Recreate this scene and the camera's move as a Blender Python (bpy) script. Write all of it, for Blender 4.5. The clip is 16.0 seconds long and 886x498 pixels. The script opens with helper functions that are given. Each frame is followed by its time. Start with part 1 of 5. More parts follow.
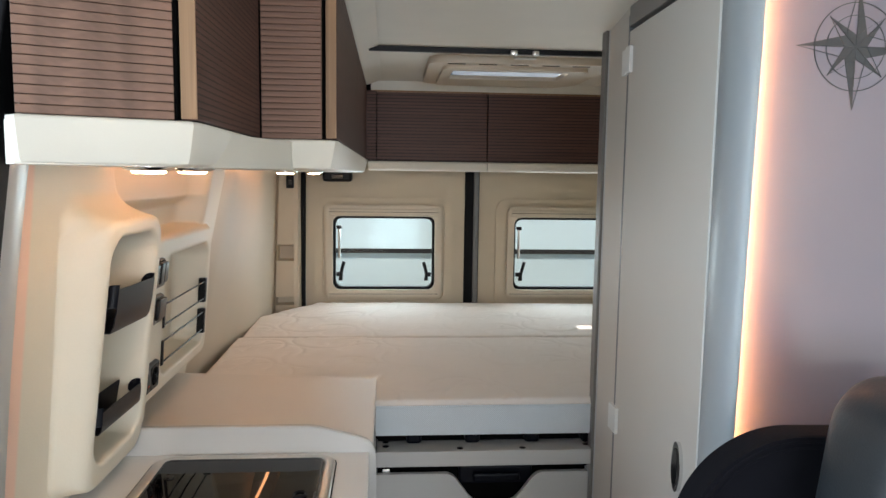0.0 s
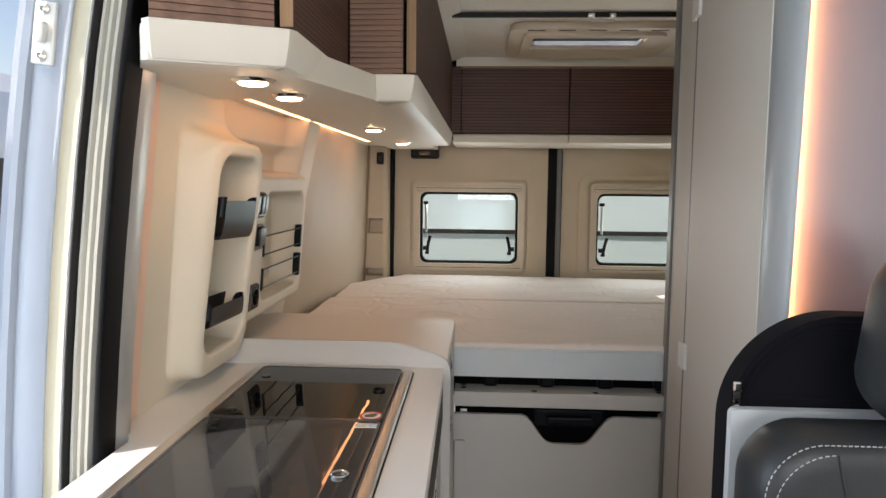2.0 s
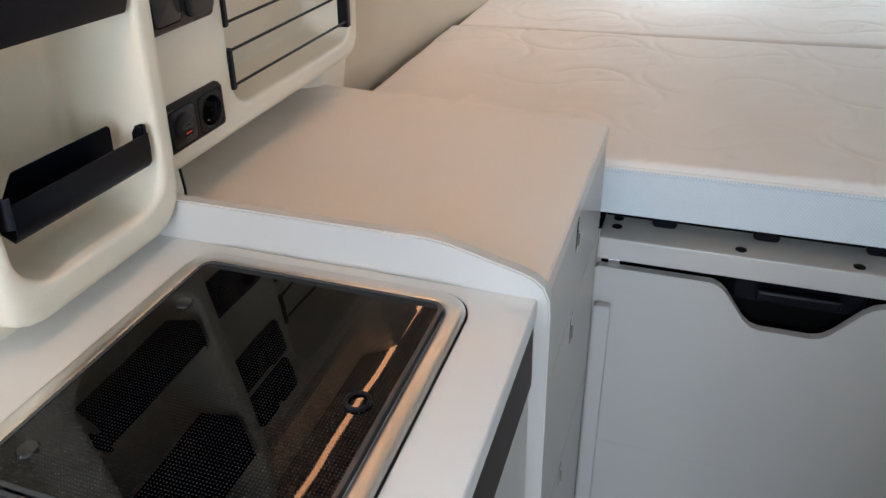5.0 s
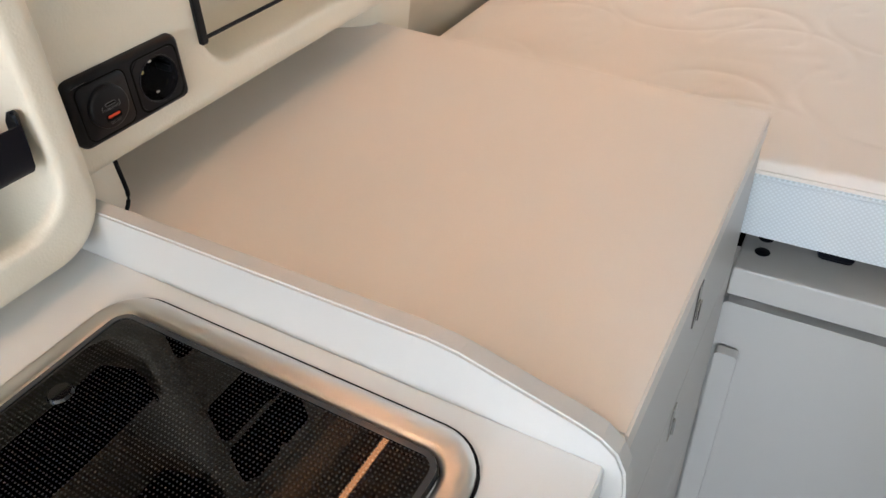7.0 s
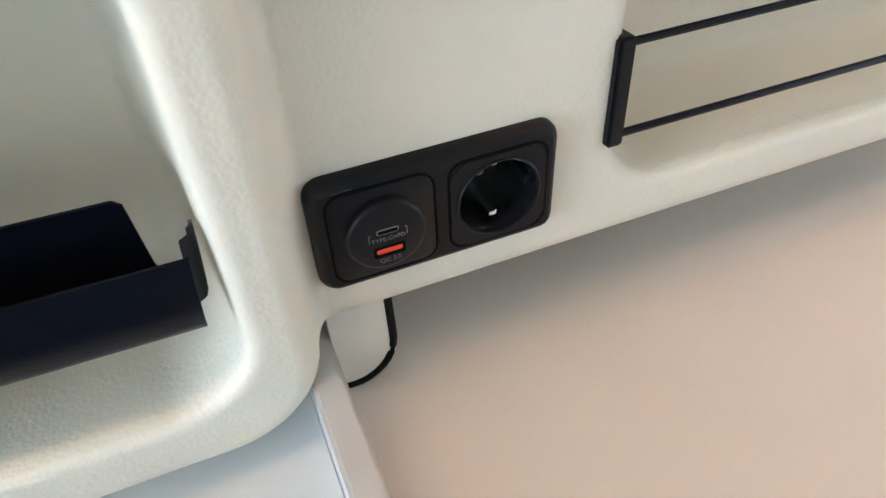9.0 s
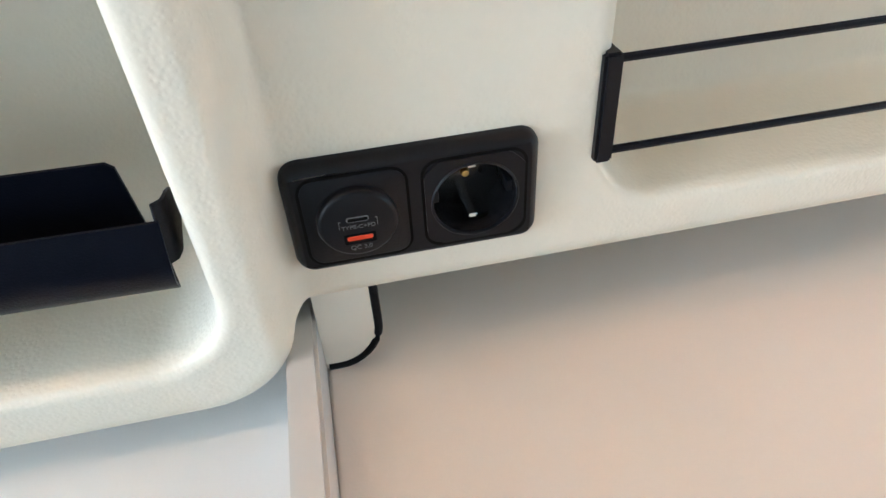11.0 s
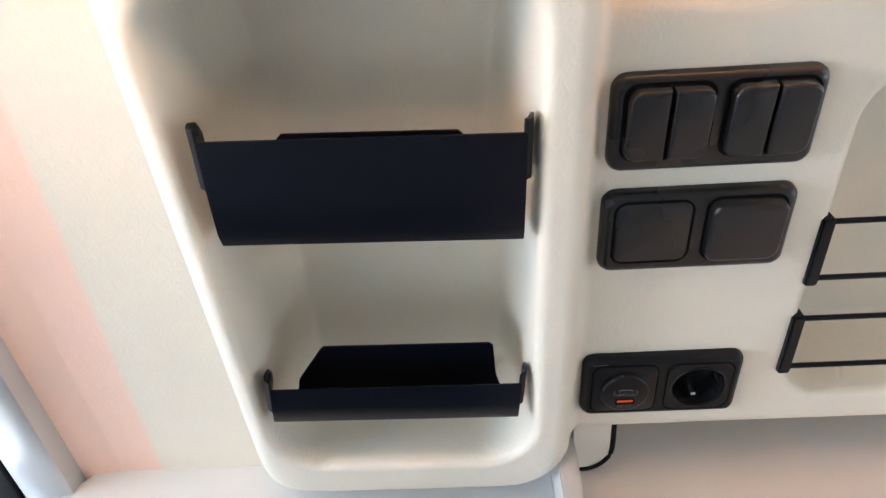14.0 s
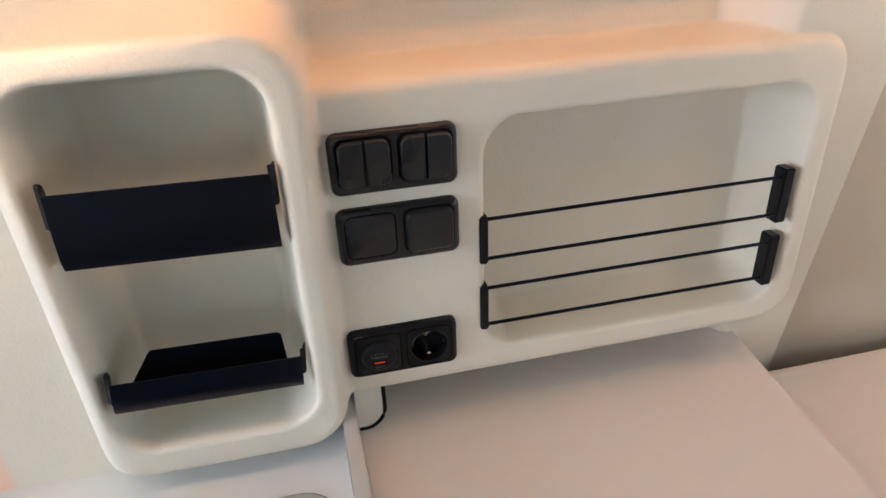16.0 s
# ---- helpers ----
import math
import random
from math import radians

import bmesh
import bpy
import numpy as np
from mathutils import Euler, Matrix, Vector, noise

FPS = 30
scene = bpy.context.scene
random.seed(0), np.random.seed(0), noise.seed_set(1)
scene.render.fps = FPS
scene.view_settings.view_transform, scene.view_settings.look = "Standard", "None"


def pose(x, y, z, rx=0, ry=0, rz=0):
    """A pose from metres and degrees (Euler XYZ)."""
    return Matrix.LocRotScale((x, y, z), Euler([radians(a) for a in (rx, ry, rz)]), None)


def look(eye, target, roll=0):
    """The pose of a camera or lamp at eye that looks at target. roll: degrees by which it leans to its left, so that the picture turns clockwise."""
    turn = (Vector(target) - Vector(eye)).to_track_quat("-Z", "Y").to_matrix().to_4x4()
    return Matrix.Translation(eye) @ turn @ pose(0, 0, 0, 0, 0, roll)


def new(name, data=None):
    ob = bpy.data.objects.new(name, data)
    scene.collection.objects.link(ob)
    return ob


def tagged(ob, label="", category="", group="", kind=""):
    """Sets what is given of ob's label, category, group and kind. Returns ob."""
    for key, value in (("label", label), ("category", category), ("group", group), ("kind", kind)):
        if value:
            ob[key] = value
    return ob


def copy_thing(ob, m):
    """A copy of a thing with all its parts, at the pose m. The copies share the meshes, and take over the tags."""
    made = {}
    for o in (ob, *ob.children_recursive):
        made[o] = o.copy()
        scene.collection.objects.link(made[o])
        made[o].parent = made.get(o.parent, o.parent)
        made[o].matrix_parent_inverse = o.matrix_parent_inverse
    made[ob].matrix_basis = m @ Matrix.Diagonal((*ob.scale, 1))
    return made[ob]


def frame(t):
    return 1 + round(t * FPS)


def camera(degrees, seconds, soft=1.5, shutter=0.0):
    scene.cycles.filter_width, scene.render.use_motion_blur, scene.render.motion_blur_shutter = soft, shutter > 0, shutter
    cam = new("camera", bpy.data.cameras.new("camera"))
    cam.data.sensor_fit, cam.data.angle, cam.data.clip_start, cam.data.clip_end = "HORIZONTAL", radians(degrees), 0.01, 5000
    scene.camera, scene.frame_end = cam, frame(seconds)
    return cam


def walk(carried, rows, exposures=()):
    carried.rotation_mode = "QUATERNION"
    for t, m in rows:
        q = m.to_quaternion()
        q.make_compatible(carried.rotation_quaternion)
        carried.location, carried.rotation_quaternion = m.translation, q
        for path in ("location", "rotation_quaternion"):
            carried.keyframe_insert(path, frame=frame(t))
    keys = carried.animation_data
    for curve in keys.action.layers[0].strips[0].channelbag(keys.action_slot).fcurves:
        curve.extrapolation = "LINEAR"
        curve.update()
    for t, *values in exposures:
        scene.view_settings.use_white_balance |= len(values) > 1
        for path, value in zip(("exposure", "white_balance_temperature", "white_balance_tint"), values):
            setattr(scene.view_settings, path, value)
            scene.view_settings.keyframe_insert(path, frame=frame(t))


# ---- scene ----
import itertools

cam = camera(64.7, 16.0)
PATH = [
    (0, (-0.12, -0.001, 1.476), (0.034, 1.982, 1.266), 0.8),
    (0.5, (-0.111, -0.092, 1.409), (-0.073, 1.897, 1.208), 0.7),
    (1, (-0.097, -0.146, 1.37), (-0.112, 1.845, 1.185), 0.6),
    (1.5, (-0.092, -0.177, 1.343), (-0.176, 1.813, 1.165), 0.6),
    (2, (-0.08, -0.131, 1.316), (-0.188, 1.857, 1.128), 0.6),
    (2.5, (-0.044, 0.086, 1.302), (-0.268, 2.059, 1.068), 0.3),
    (3, (-0.029, 0.308, 1.319), (-0.443, 2.224, 0.922), -0.1),
    (3.5, (-0.063, 0.424, 1.352), (-0.496, 2.233, 0.618), -0.7),
    (4, (-0.06, 0.533, 1.37), (-0.482, 2.233, 0.405), -0.9),
    (4.2, (-0.032, 0.587, 1.384), (-0.466, 2.261, 0.38), -1.2),
    (6.3, (-0.039, 1.064, 1.296), (-0.919, 2.439, 0.142), -4.2),
    (6.5, (-0.048, 1.09, 1.295), (-0.93, 2.435, 0.107), -4.5),
    (7, (-0.094, 1.15, 1.289), (-0.955, 2.456, 0.043), -5.0),
    (7.5, (-0.16, 1.235, 1.278), (-1.145, 2.435, 0.017), -4.9),
    (8, (-0.234, 1.322, 1.244), (-1.452, 2.329, 0.018), -5.9),
    (8.5, (-0.32, 1.377, 1.22), (-1.737, 2.112, 0.015), -5.7),
    (9, (-0.376, 1.402, 1.22), (-1.864, 1.914, -0.015), -5.2),
    (9.5, (-0.387, 1.44, 1.201), (-1.928, 1.757, -0.034), -5.6),
    (9.7, (-0.372, 1.453, 1.188), (-1.991, 1.677, 0.035), -6.6),
    (11.8, (-0.337, 1.457, 1.254), (-1.888, 1.692, 0.013), -3.8),
    (12, (-0.329, 1.454, 1.265), (-1.89, 1.652, 0.03), -3.9),
    (12.5, (-0.307, 1.449, 1.312), (-1.897, 1.584, 0.106), -4.3),
    (13, (-0.292, 1.422, 1.358), (-1.928, 1.55, 0.215), -4.2),
    (13.5, (-0.262, 1.368, 1.384), (-1.942, 1.395, 0.299), -4.1),
    (14, (-0.217, 1.347, 1.418), (-1.924, 1.268, 0.377), -4.1),
    (14.5, (-0.142, 1.358, 1.44), (-1.878, 1.258, 0.452), -4.0),
    (15, (-0.069, 1.381, 1.443), (-1.822, 1.399, 0.482), -3.7),
    (15.5, (-0.015, 1.384, 1.461), (-1.78, 1.593, 0.542), -3.6),
    (16, (0.016, 1.408, 1.47), (-1.744, 1.767, 0.592), -3.4),
]
EXPOSURES = [(0, 0.48, 6600, 12), (1.0, 0.36, 6600, 13), (1.5, 0.30, 7000, 16), (2.0, 0.28, 7200, 17), (2.5, 0.38, 7900, 24), (3.0, 0.58, 6700, 15), (3.5, 0.80, 5850, 12), (4.0, 0.84, 5850, 11), (6.5, 1.30, 6300, 12), (7.5, 1.34, 6300, 12), (8.0, 1.38, 5950, 7), (9.0, 1.62, 5480, 6), (9.7, 1.74, 5500, 6), (12.0, 1.78, 5450, 6), (13.0, 1.90, 5700, 12), (13.5, 1.90, 5700, 13), (14.0, 1.56, 5600, 12), (14.5, 1.31, 5600, 12), (16.0, 1.12, 5800, 13)]
walk(cam, [(t, look(eye, target, roll)) for t, eye, target, roll in PATH], EXPOSURES)

# ---- light ----
world = bpy.data.worlds.new("world")
scene.world = world
world.use_nodes = True
wn = world.node_tree
sky = wn.nodes.new("ShaderNodeTexSky")
sky.sky_type, sky.sun_disc = "NISHITA", False
SUN_DIR = Vector((0.52, 0.37, -0.99)).normalized()
sky.sun_elevation = math.asin(-SUN_DIR.z)
sky.sun_rotation = math.atan2(-SUN_DIR.x, -SUN_DIR.y)
wn.links.new(sky.outputs[0], wn.nodes["Background"].inputs[0])
wn.nodes["Background"].inputs[1].default_value = 0.15
sun = new("sun", bpy.data.lights.new("sun", "SUN"))
sun.data.energy, sun.data.angle, sun.data.color = 4.0, radians(0.5), (1.0, 0.95, 0.88)
sun.matrix_world = look((0, 0, 5), Vector((0, 0, 5)) + SUN_DIR)


def area(name, eye, target, w, h, power, color):
    ob = new(name, bpy.data.lights.new(name, "AREA"))
    ob.data.shape, ob.data.size, ob.data.size_y = "RECTANGLE", w, h
    ob.data.energy, ob.data.color = power, color
    ob.matrix_world = look(eye, target)
    return ob


area("sliding_door_daylight", (-1.9, 0.0, 1.05), (0.4, 0.5, 0.65), 2.0, 1.8, 36, (0.64, 0.84, 1.0))
area("windscreen_daylight", (0.35, -2.0, 1.45), (0.2, 1.0, 1.0), 1.5, 0.7, 29, (0.86, 0.93, 1.0))
area("rear_window_daylight", (-0.1445, 3.53, 1.09), (-0.1445, 2.0, 0.9), 0.46, 0.34, 2.0, (0.85, 0.95, 1.0))
area("rear_window_daylight", (0.757, 3.53, 1.09), (0.757, 2.0, 0.9), 0.46, 0.34, 2.0, (0.85, 0.95, 1.0))


# ---- materials ----
def material(name, rgb, rough=0.5, metal=0.0, var=0.06, scale=8.0, fine=220.0, bump=0.05, spec=0.5, coat=0.0, dist=0.001, sheen=0.0, rvar=0.06):
    """A surface with colour variation at two scales and fine relief."""
    m = bpy.data.materials.new(name)
    m.use_nodes = True
    t = m.node_tree
    b = t.nodes["Principled BSDF"]
    co = t.nodes.new("ShaderNodeTexCoord")
    n1, n2 = t.nodes.new("ShaderNodeTexNoise"), t.nodes.new("ShaderNodeTexNoise")
    n1.inputs["Scale"].default_value, n2.inputs["Scale"].default_value = scale, fine
    n1.inputs["Detail"].default_value, n2.inputs["Detail"].default_value = 4, 2
    for n in (n1, n2):
        t.links.new(co.outputs["Object"], n.inputs["Vector"])
    add = t.nodes.new("ShaderNodeMath")
    add.operation = "MULTIPLY_ADD"
    t.links.new(n2.outputs["Fac"], add.inputs[0])
    add.inputs[1].default_value = 0.4
    t.links.new(n1.outputs["Fac"], add.inputs[2])
    ramp = t.nodes.new("ShaderNodeMapRange")
    ramp.inputs["From Min"].default_value, ramp.inputs["From Max"].default_value = 0.35, 1.05
    ramp.inputs["To Min"].default_value, ramp.inputs["To Max"].default_value = 1 - var, 1 + var
    t.links.new(add.outputs[0], ramp.inputs["Value"])
    mul = t.nodes.new("ShaderNodeVectorMath")
    mul.operation = "SCALE"
    mul.inputs[0].default_value = rgb
    t.links.new(ramp.outputs[0], mul.inputs["Scale"])
    t.links.new(mul.outputs[0], b.inputs["Base Color"])
    rr = t.nodes.new("ShaderNodeMapRange")
    rr.inputs["To Min"].default_value, rr.inputs["To Max"].default_value = max(0, rough - rvar), min(1, rough + rvar)
    t.links.new(n1.outputs["Fac"], rr.inputs["Value"])
    t.links.new(rr.outputs[0], b.inputs["Roughness"])
    b.inputs["Metallic"].default_value = metal
    b.inputs["Specular IOR Level"].default_value = spec
    b.inputs["Coat Weight"].default_value = coat
    b.inputs["Coat Roughness"].default_value = 0.08
    b.inputs["Sheen Weight"].default_value = sheen
    if bump:
        bp = t.nodes.new("ShaderNodeBump")
        bp.inputs["Strength"].default_value, bp.inputs["Distance"].default_value = bump, dist
        t.links.new(n2.outputs["Fac"], bp.inputs["Height"])
        t.links.new(bp.outputs[0], b.inputs["Normal"])
    return m


def leather_grain(m, scale, strength, dist=0.0006):
    """Pebbled relief, as on moulded leatherette."""
    t = m.node_tree
    b = t.nodes["Principled BSDF"]
    co = t.nodes.new("ShaderNodeTexCoord")
    v = t.nodes.new("ShaderNodeTexVoronoi")
    v.feature, v.inputs["Scale"].default_value = "SMOOTH_F1", scale
    w = t.nodes.new("ShaderNodeTexNoise")
    w.inputs["Scale"].default_value, w.inputs["Detail"].default_value = scale * 0.35, 3
    s = t.nodes.new("ShaderNodeMath")
    s.operation = "ADD"
    for n in (v, w):
        t.links.new(co.outputs["Object"], n.inputs["Vector"])
    t.links.new(v.outputs["Distance"], s.inputs[0])
    t.links.new(w.outputs["Fac"], s.inputs[1])
    bp = t.nodes.new("ShaderNodeBump")
    bp.inputs["Strength"].default_value, bp.inputs["Distance"].default_value = strength, dist
    t.links.new(s.outputs[0], bp.inputs["Height"])
    t.links.new(bp.outputs[0], b.inputs["Normal"])
    return m


def woven(m, pitch, depth):
    """A regular knitted dimple pattern in relief and tone."""
    t = m.node_tree
    b = t.nodes["Principled BSDF"]
    co, mp, v, mr, sc, bp = (t.nodes.new("ShaderNode" + k) for k in ("TexCoord", "Mapping", "TexVoronoi", "MapRange", "VectorMath", "Bump"))
    mp.inputs["Rotation"].default_value = (0, radians(45), 0)
    v.inputs["Scale"].default_value, v.inputs["Randomness"].default_value = 1 / pitch, 0.0
    mr.inputs["From Min"].default_value, mr.inputs["From Max"].default_value = 0.15, 0.55
    mr.inputs["To Min"].default_value, mr.inputs["To Max"].default_value = 1.06, 1 - depth
    t.links.new(co.outputs["Object"], mp.inputs["Vector"])
    t.links.new(mp.outputs[0], v.inputs["Vector"])
    t.links.new(v.outputs["Distance"], mr.inputs["Value"])
    sc.operation = "SCALE"
    t.links.new(b.inputs["Base Color"].links[0].from_socket, sc.inputs[0])
    t.links.new(mr.outputs[0], sc.inputs["Scale"])
    t.links.new(sc.outputs[0], b.inputs["Base Color"])
    bp.inputs["Strength"].default_value, bp.inputs["Distance"].default_value = 0.5, 0.0012
    t.links.new(mr.outputs[0], bp.inputs["Height"])
    t.links.new(bp.outputs[0], b.inputs["Normal"])
    return m


def walnut(name, rgb, dark, pitch, groove, along):
    """Wood laminate with fine lines; along: the axis that the lines follow."""
    m = bpy.data.materials.new(name)
    m.use_nodes = True
    t = m.node_tree
    b = t.nodes["Principled BSDF"]
    co = t.nodes.new("ShaderNodeTexCoord")
    mp = t.nodes.new("ShaderNodeMapping")
    mp.inputs["Scale"].default_value = {"x": (2, 60, 60), "y": (60, 2, 60), "z": (60, 60, 2)}[along]
    t.links.new(co.outputs["Object"], mp.inputs["Vector"])
    n = t.nodes.new("ShaderNodeTexNoise")
    n.inputs["Scale"].default_value, n.inputs["Detail"].default_value, n.inputs["Distortion"].default_value = 1.6, 6, 0.6
    t.links.new(mp.outputs[0], n.inputs["Vector"])
    ramp = t.nodes.new("ShaderNodeValToRGB")
    ramp.color_ramp.elements[0].position, ramp.color_ramp.elements[0].color = 0.3, (*[c * 0.72 for c in rgb], 1)
    ramp.color_ramp.elements[1].position, ramp.color_ramp.elements[1].color = 0.72, (*[c * 1.2 for c in rgb], 1)
    t.links.new(n.outputs["Fac"], ramp.inputs[0])
    out = ramp.outputs[0]
    if pitch:
        sep = t.nodes.new("ShaderNodeSeparateXYZ")
        t.links.new(co.outputs["Object"], sep.inputs[0])
        mod = t.nodes.new("ShaderNodeMath")
        mod.operation, mod.inputs[1].default_value = "PINGPONG", pitch / 2
        t.links.new(sep.outputs["Z"], mod.inputs[0])
        lt = t.nodes.new("ShaderNodeMath")
        lt.operation, lt.inputs[1].default_value = "LESS_THAN", groove / 2
        t.links.new(mod.outputs[0], lt.inputs[0])
        mix = t.nodes.new("ShaderNodeMix")
        mix.data_type = "RGBA"
        t.links.new(lt.outputs[0], mix.inputs["Factor"])
        t.links.new(out, mix.inputs["A"])
        mix.inputs["B"].default_value = (*dark, 1)
        out = mix.outputs["Result"]
        bp = t.nodes.new("ShaderNodeBump")
        bp.invert, bp.inputs["Strength"].default_value, bp.inputs["Distance"].default_value = True, 0.5, 0.001
        t.links.new(lt.outputs[0], bp.inputs["Height"])
        t.links.new(bp.outputs[0], b.inputs["Normal"])
    t.links.new(out, b.inputs["Base Color"])
    b.inputs["Roughness"].default_value = 0.5
    b.inputs["Specular IOR Level"].default_value = 0.35
    return m


def glass(name, tint, rough=0.0, dots=False, dust=0.0):
    """A pane: clear or tinted, with a mirror gloss by Fresnel; dots: a printed dot screen."""
    m = bpy.data.materials.new(name)
    m.use_nodes = True
    t = m.node_tree
    t.nodes.remove(t.nodes["Principled BSDF"])
    out = t.nodes["Material Output"]
    tr, gl, fr, mix = (t.nodes.new("ShaderNode" + k) for k in ("BsdfTransparent", "BsdfGlossy", "Fresnel", "MixShader"))
    tr.inputs[0].default_value = (*tint, 1)
    gl.inputs["Roughness"].default_value = rough
    fr.inputs["IOR"].default_value = 1.42
    t.links.new(fr.outputs[0], mix.inputs[0])
    base = tr.outputs[0]
    if dots:
        co, sep = t.nodes.new("ShaderNodeTexCoord"), t.nodes.new("ShaderNodeSeparateXYZ")
        t.links.new(co.outputs["Object"], sep.inputs[0])
        comb = t.nodes.new("ShaderNodeCombineXYZ")
        for n, ax in enumerate("XY"):
            pp = t.nodes.new("ShaderNodeMath")
            pp.operation, pp.inputs[1].default_value = "PINGPONG", 0.0017
            t.links.new(sep.outputs[ax], pp.inputs[0])
            t.links.new(pp.outputs[0], comb.inputs[n])
        ln = t.nodes.new("ShaderNodeVectorMath")
        ln.operation = "LENGTH"
        t.links.new(comb.outputs[0], ln.inputs[0])
        lt = t.nodes.new("ShaderNodeMath")
        lt.operation, lt.inputs[1].default_value = "LESS_THAN", 0.00072
        t.links.new(ln.outputs["Value"], lt.inputs[0])
        df, m2 = t.nodes.new("ShaderNodeBsdfDiffuse"), t.nodes.new("ShaderNodeMixShader")
        df.inputs[0].default_value = (0.034, 0.034, 0.036, 1)
        t.links.new(lt.outputs[0], m2.inputs[0])
        t.links.new(tr.outputs[0], m2.inputs[1])
        t.links.new(df.outputs[0], m2.inputs[2])
        base = m2.outputs[0]
    if dust:
        df, m3, nz, mr = (t.nodes.new("ShaderNode" + k) for k in ("BsdfDiffuse", "MixShader", "TexNoise", "MapRange"))
        df.inputs[0].default_value = (0.5, 0.52, 0.54, 1)
        nz.inputs["Scale"].default_value, nz.inputs["Detail"].default_value = 160.0, 6
        mr.inputs["From Min"].default_value, mr.inputs["From Max"].default_value = 0.35, 0.75
        mr.inputs["To Min"].default_value, mr.inputs["To Max"].default_value = dust * 0.85, dust * 1.15
        t.links.new(nz.outputs["Fac"], mr.inputs["Value"])
        # dried drops: fine dots inside a few blotches
        n2, v2, b2, d2, mu, ad = (t.nodes.new("ShaderNode" + k) for k in ("TexNoise", "TexVoronoi", "MapRange", "MapRange", "Math", "Math"))
        n2.inputs["Scale"].default_value, n2.inputs["Detail"].default_value = 11.0, 3
        v2.inputs["Scale"].default_value = 300.0
        b2.inputs["From Min"].default_value, b2.inputs["From Max"].default_value = 0.66, 0.74
        d2.inputs["From Min"].default_value, d2.inputs["From Max"].default_value, d2.inputs["To Max"].default_value = 0.36, 0.22, 0.30
        t.links.new(n2.outputs["Fac"], b2.inputs["Value"])
        t.links.new(v2.outputs["Distance"], d2.inputs["Value"])
        mu.operation = "MULTIPLY"
        t.links.new(b2.outputs[0], mu.inputs[0])
        t.links.new(d2.outputs[0], mu.inputs[1])
        t.links.new(mu.outputs[0], ad.inputs[0])
        t.links.new(mr.outputs[0], ad.inputs[1])
        t.links.new(ad.outputs[0], m3.inputs[0])
        t.links.new(base, m3.inputs[1])
        t.links.new(df.outputs[0], m3.inputs[2])
        base = m3.outputs[0]
    if dots or dust:
        wv, bp = t.nodes.new("ShaderNodeTexNoise"), t.nodes.new("ShaderNodeBump")
        wv.inputs["Scale"].default_value, wv.inputs["Detail"].default_value = 6.0, 0
        bp.inputs["Strength"].default_value, bp.inputs["Distance"].default_value = 0.05, 0.002
        t.links.new(wv.outputs["Fac"], bp.inputs["Height"])
        t.links.new(bp.outputs[0], gl.inputs["Normal"])
    t.links.new(base, mix.inputs[1])
    t.links.new(gl.outputs[0], mix.inputs[2])
    t.links.new(mix.outputs[0], out.inputs[0])
    return m


def glow(name, rgb, strength):
    m = bpy.data.materials.new(name)
    m.use_nodes = True
    b = m.node_tree.nodes["Principled BSDF"]
    b.inputs["Base Color"].default_value = (*rgb, 1)
    b.inputs["Emission Color"].default_value = (*rgb, 1)
    b.inputs["Emission Strength"].default_value = strength
    return m


CREAM = leather_grain(material("cream_leatherette", (0.76, 0.70, 0.58), 0.5, var=0.03, bump=0), 420, 0.20)
# peach band by the door post: warm light painted into the base colour
LINING = leather_grain(material("cream_leatherette_with_painted_glow", (0.76, 0.70, 0.58), 0.5, var=0.03, bump=0), 460, 0.34, 0.0006)
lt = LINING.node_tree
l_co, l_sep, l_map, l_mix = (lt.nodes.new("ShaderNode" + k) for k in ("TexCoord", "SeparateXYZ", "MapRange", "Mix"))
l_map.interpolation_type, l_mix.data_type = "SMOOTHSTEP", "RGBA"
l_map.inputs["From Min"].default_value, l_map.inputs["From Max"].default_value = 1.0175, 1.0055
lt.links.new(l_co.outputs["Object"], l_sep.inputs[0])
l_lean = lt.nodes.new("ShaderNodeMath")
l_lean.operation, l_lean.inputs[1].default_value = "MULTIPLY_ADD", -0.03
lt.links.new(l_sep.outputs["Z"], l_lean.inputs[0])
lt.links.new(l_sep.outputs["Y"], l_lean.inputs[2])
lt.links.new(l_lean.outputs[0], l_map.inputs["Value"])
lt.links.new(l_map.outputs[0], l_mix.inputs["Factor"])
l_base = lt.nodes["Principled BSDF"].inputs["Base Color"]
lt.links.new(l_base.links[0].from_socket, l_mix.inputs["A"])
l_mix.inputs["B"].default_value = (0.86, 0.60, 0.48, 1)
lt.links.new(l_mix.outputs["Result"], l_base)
BEIGE = leather_grain(material("beige_leatherette", (0.60, 0.51, 0.39), 0.55, var=0.04, bump=0), 420, 0.2)
CREAM_SMOOTH = material("cream_plastic", (0.76, 0.72, 0.63), 0.42, var=0.03, fine=500, bump=0.08)
DOOR_CREAM = material("beige_door_lining", (0.62, 0.53, 0.40), 0.55, var=0.04, fine=400, bump=0.12)
FRAME_CREAM = material("beige_window_frame", (0.66, 0.57, 0.45), 0.42, var=0.03, bump=0.03)
CEILING = material("ceiling_vinyl", (0.80, 0.77, 0.69), 0.6, var=0.03, fine=300, bump=0.1)
WHITE_TOP = material("white_worktop_laminate", (0.74, 0.74, 0.73), 0.36, var=0.03, fine=600, bump=0.06)
GREIGE = material("greige_laminate", (0.79, 0.74, 0.69), 0.42, var=0.03, scale=5, fine=700, bump=0.08)
GREY_FRONT = material("grey_cabinet_front", (0.56, 0.55, 0.53), 0.38, var=0.025, scale=4, fine=500, bump=0.04)
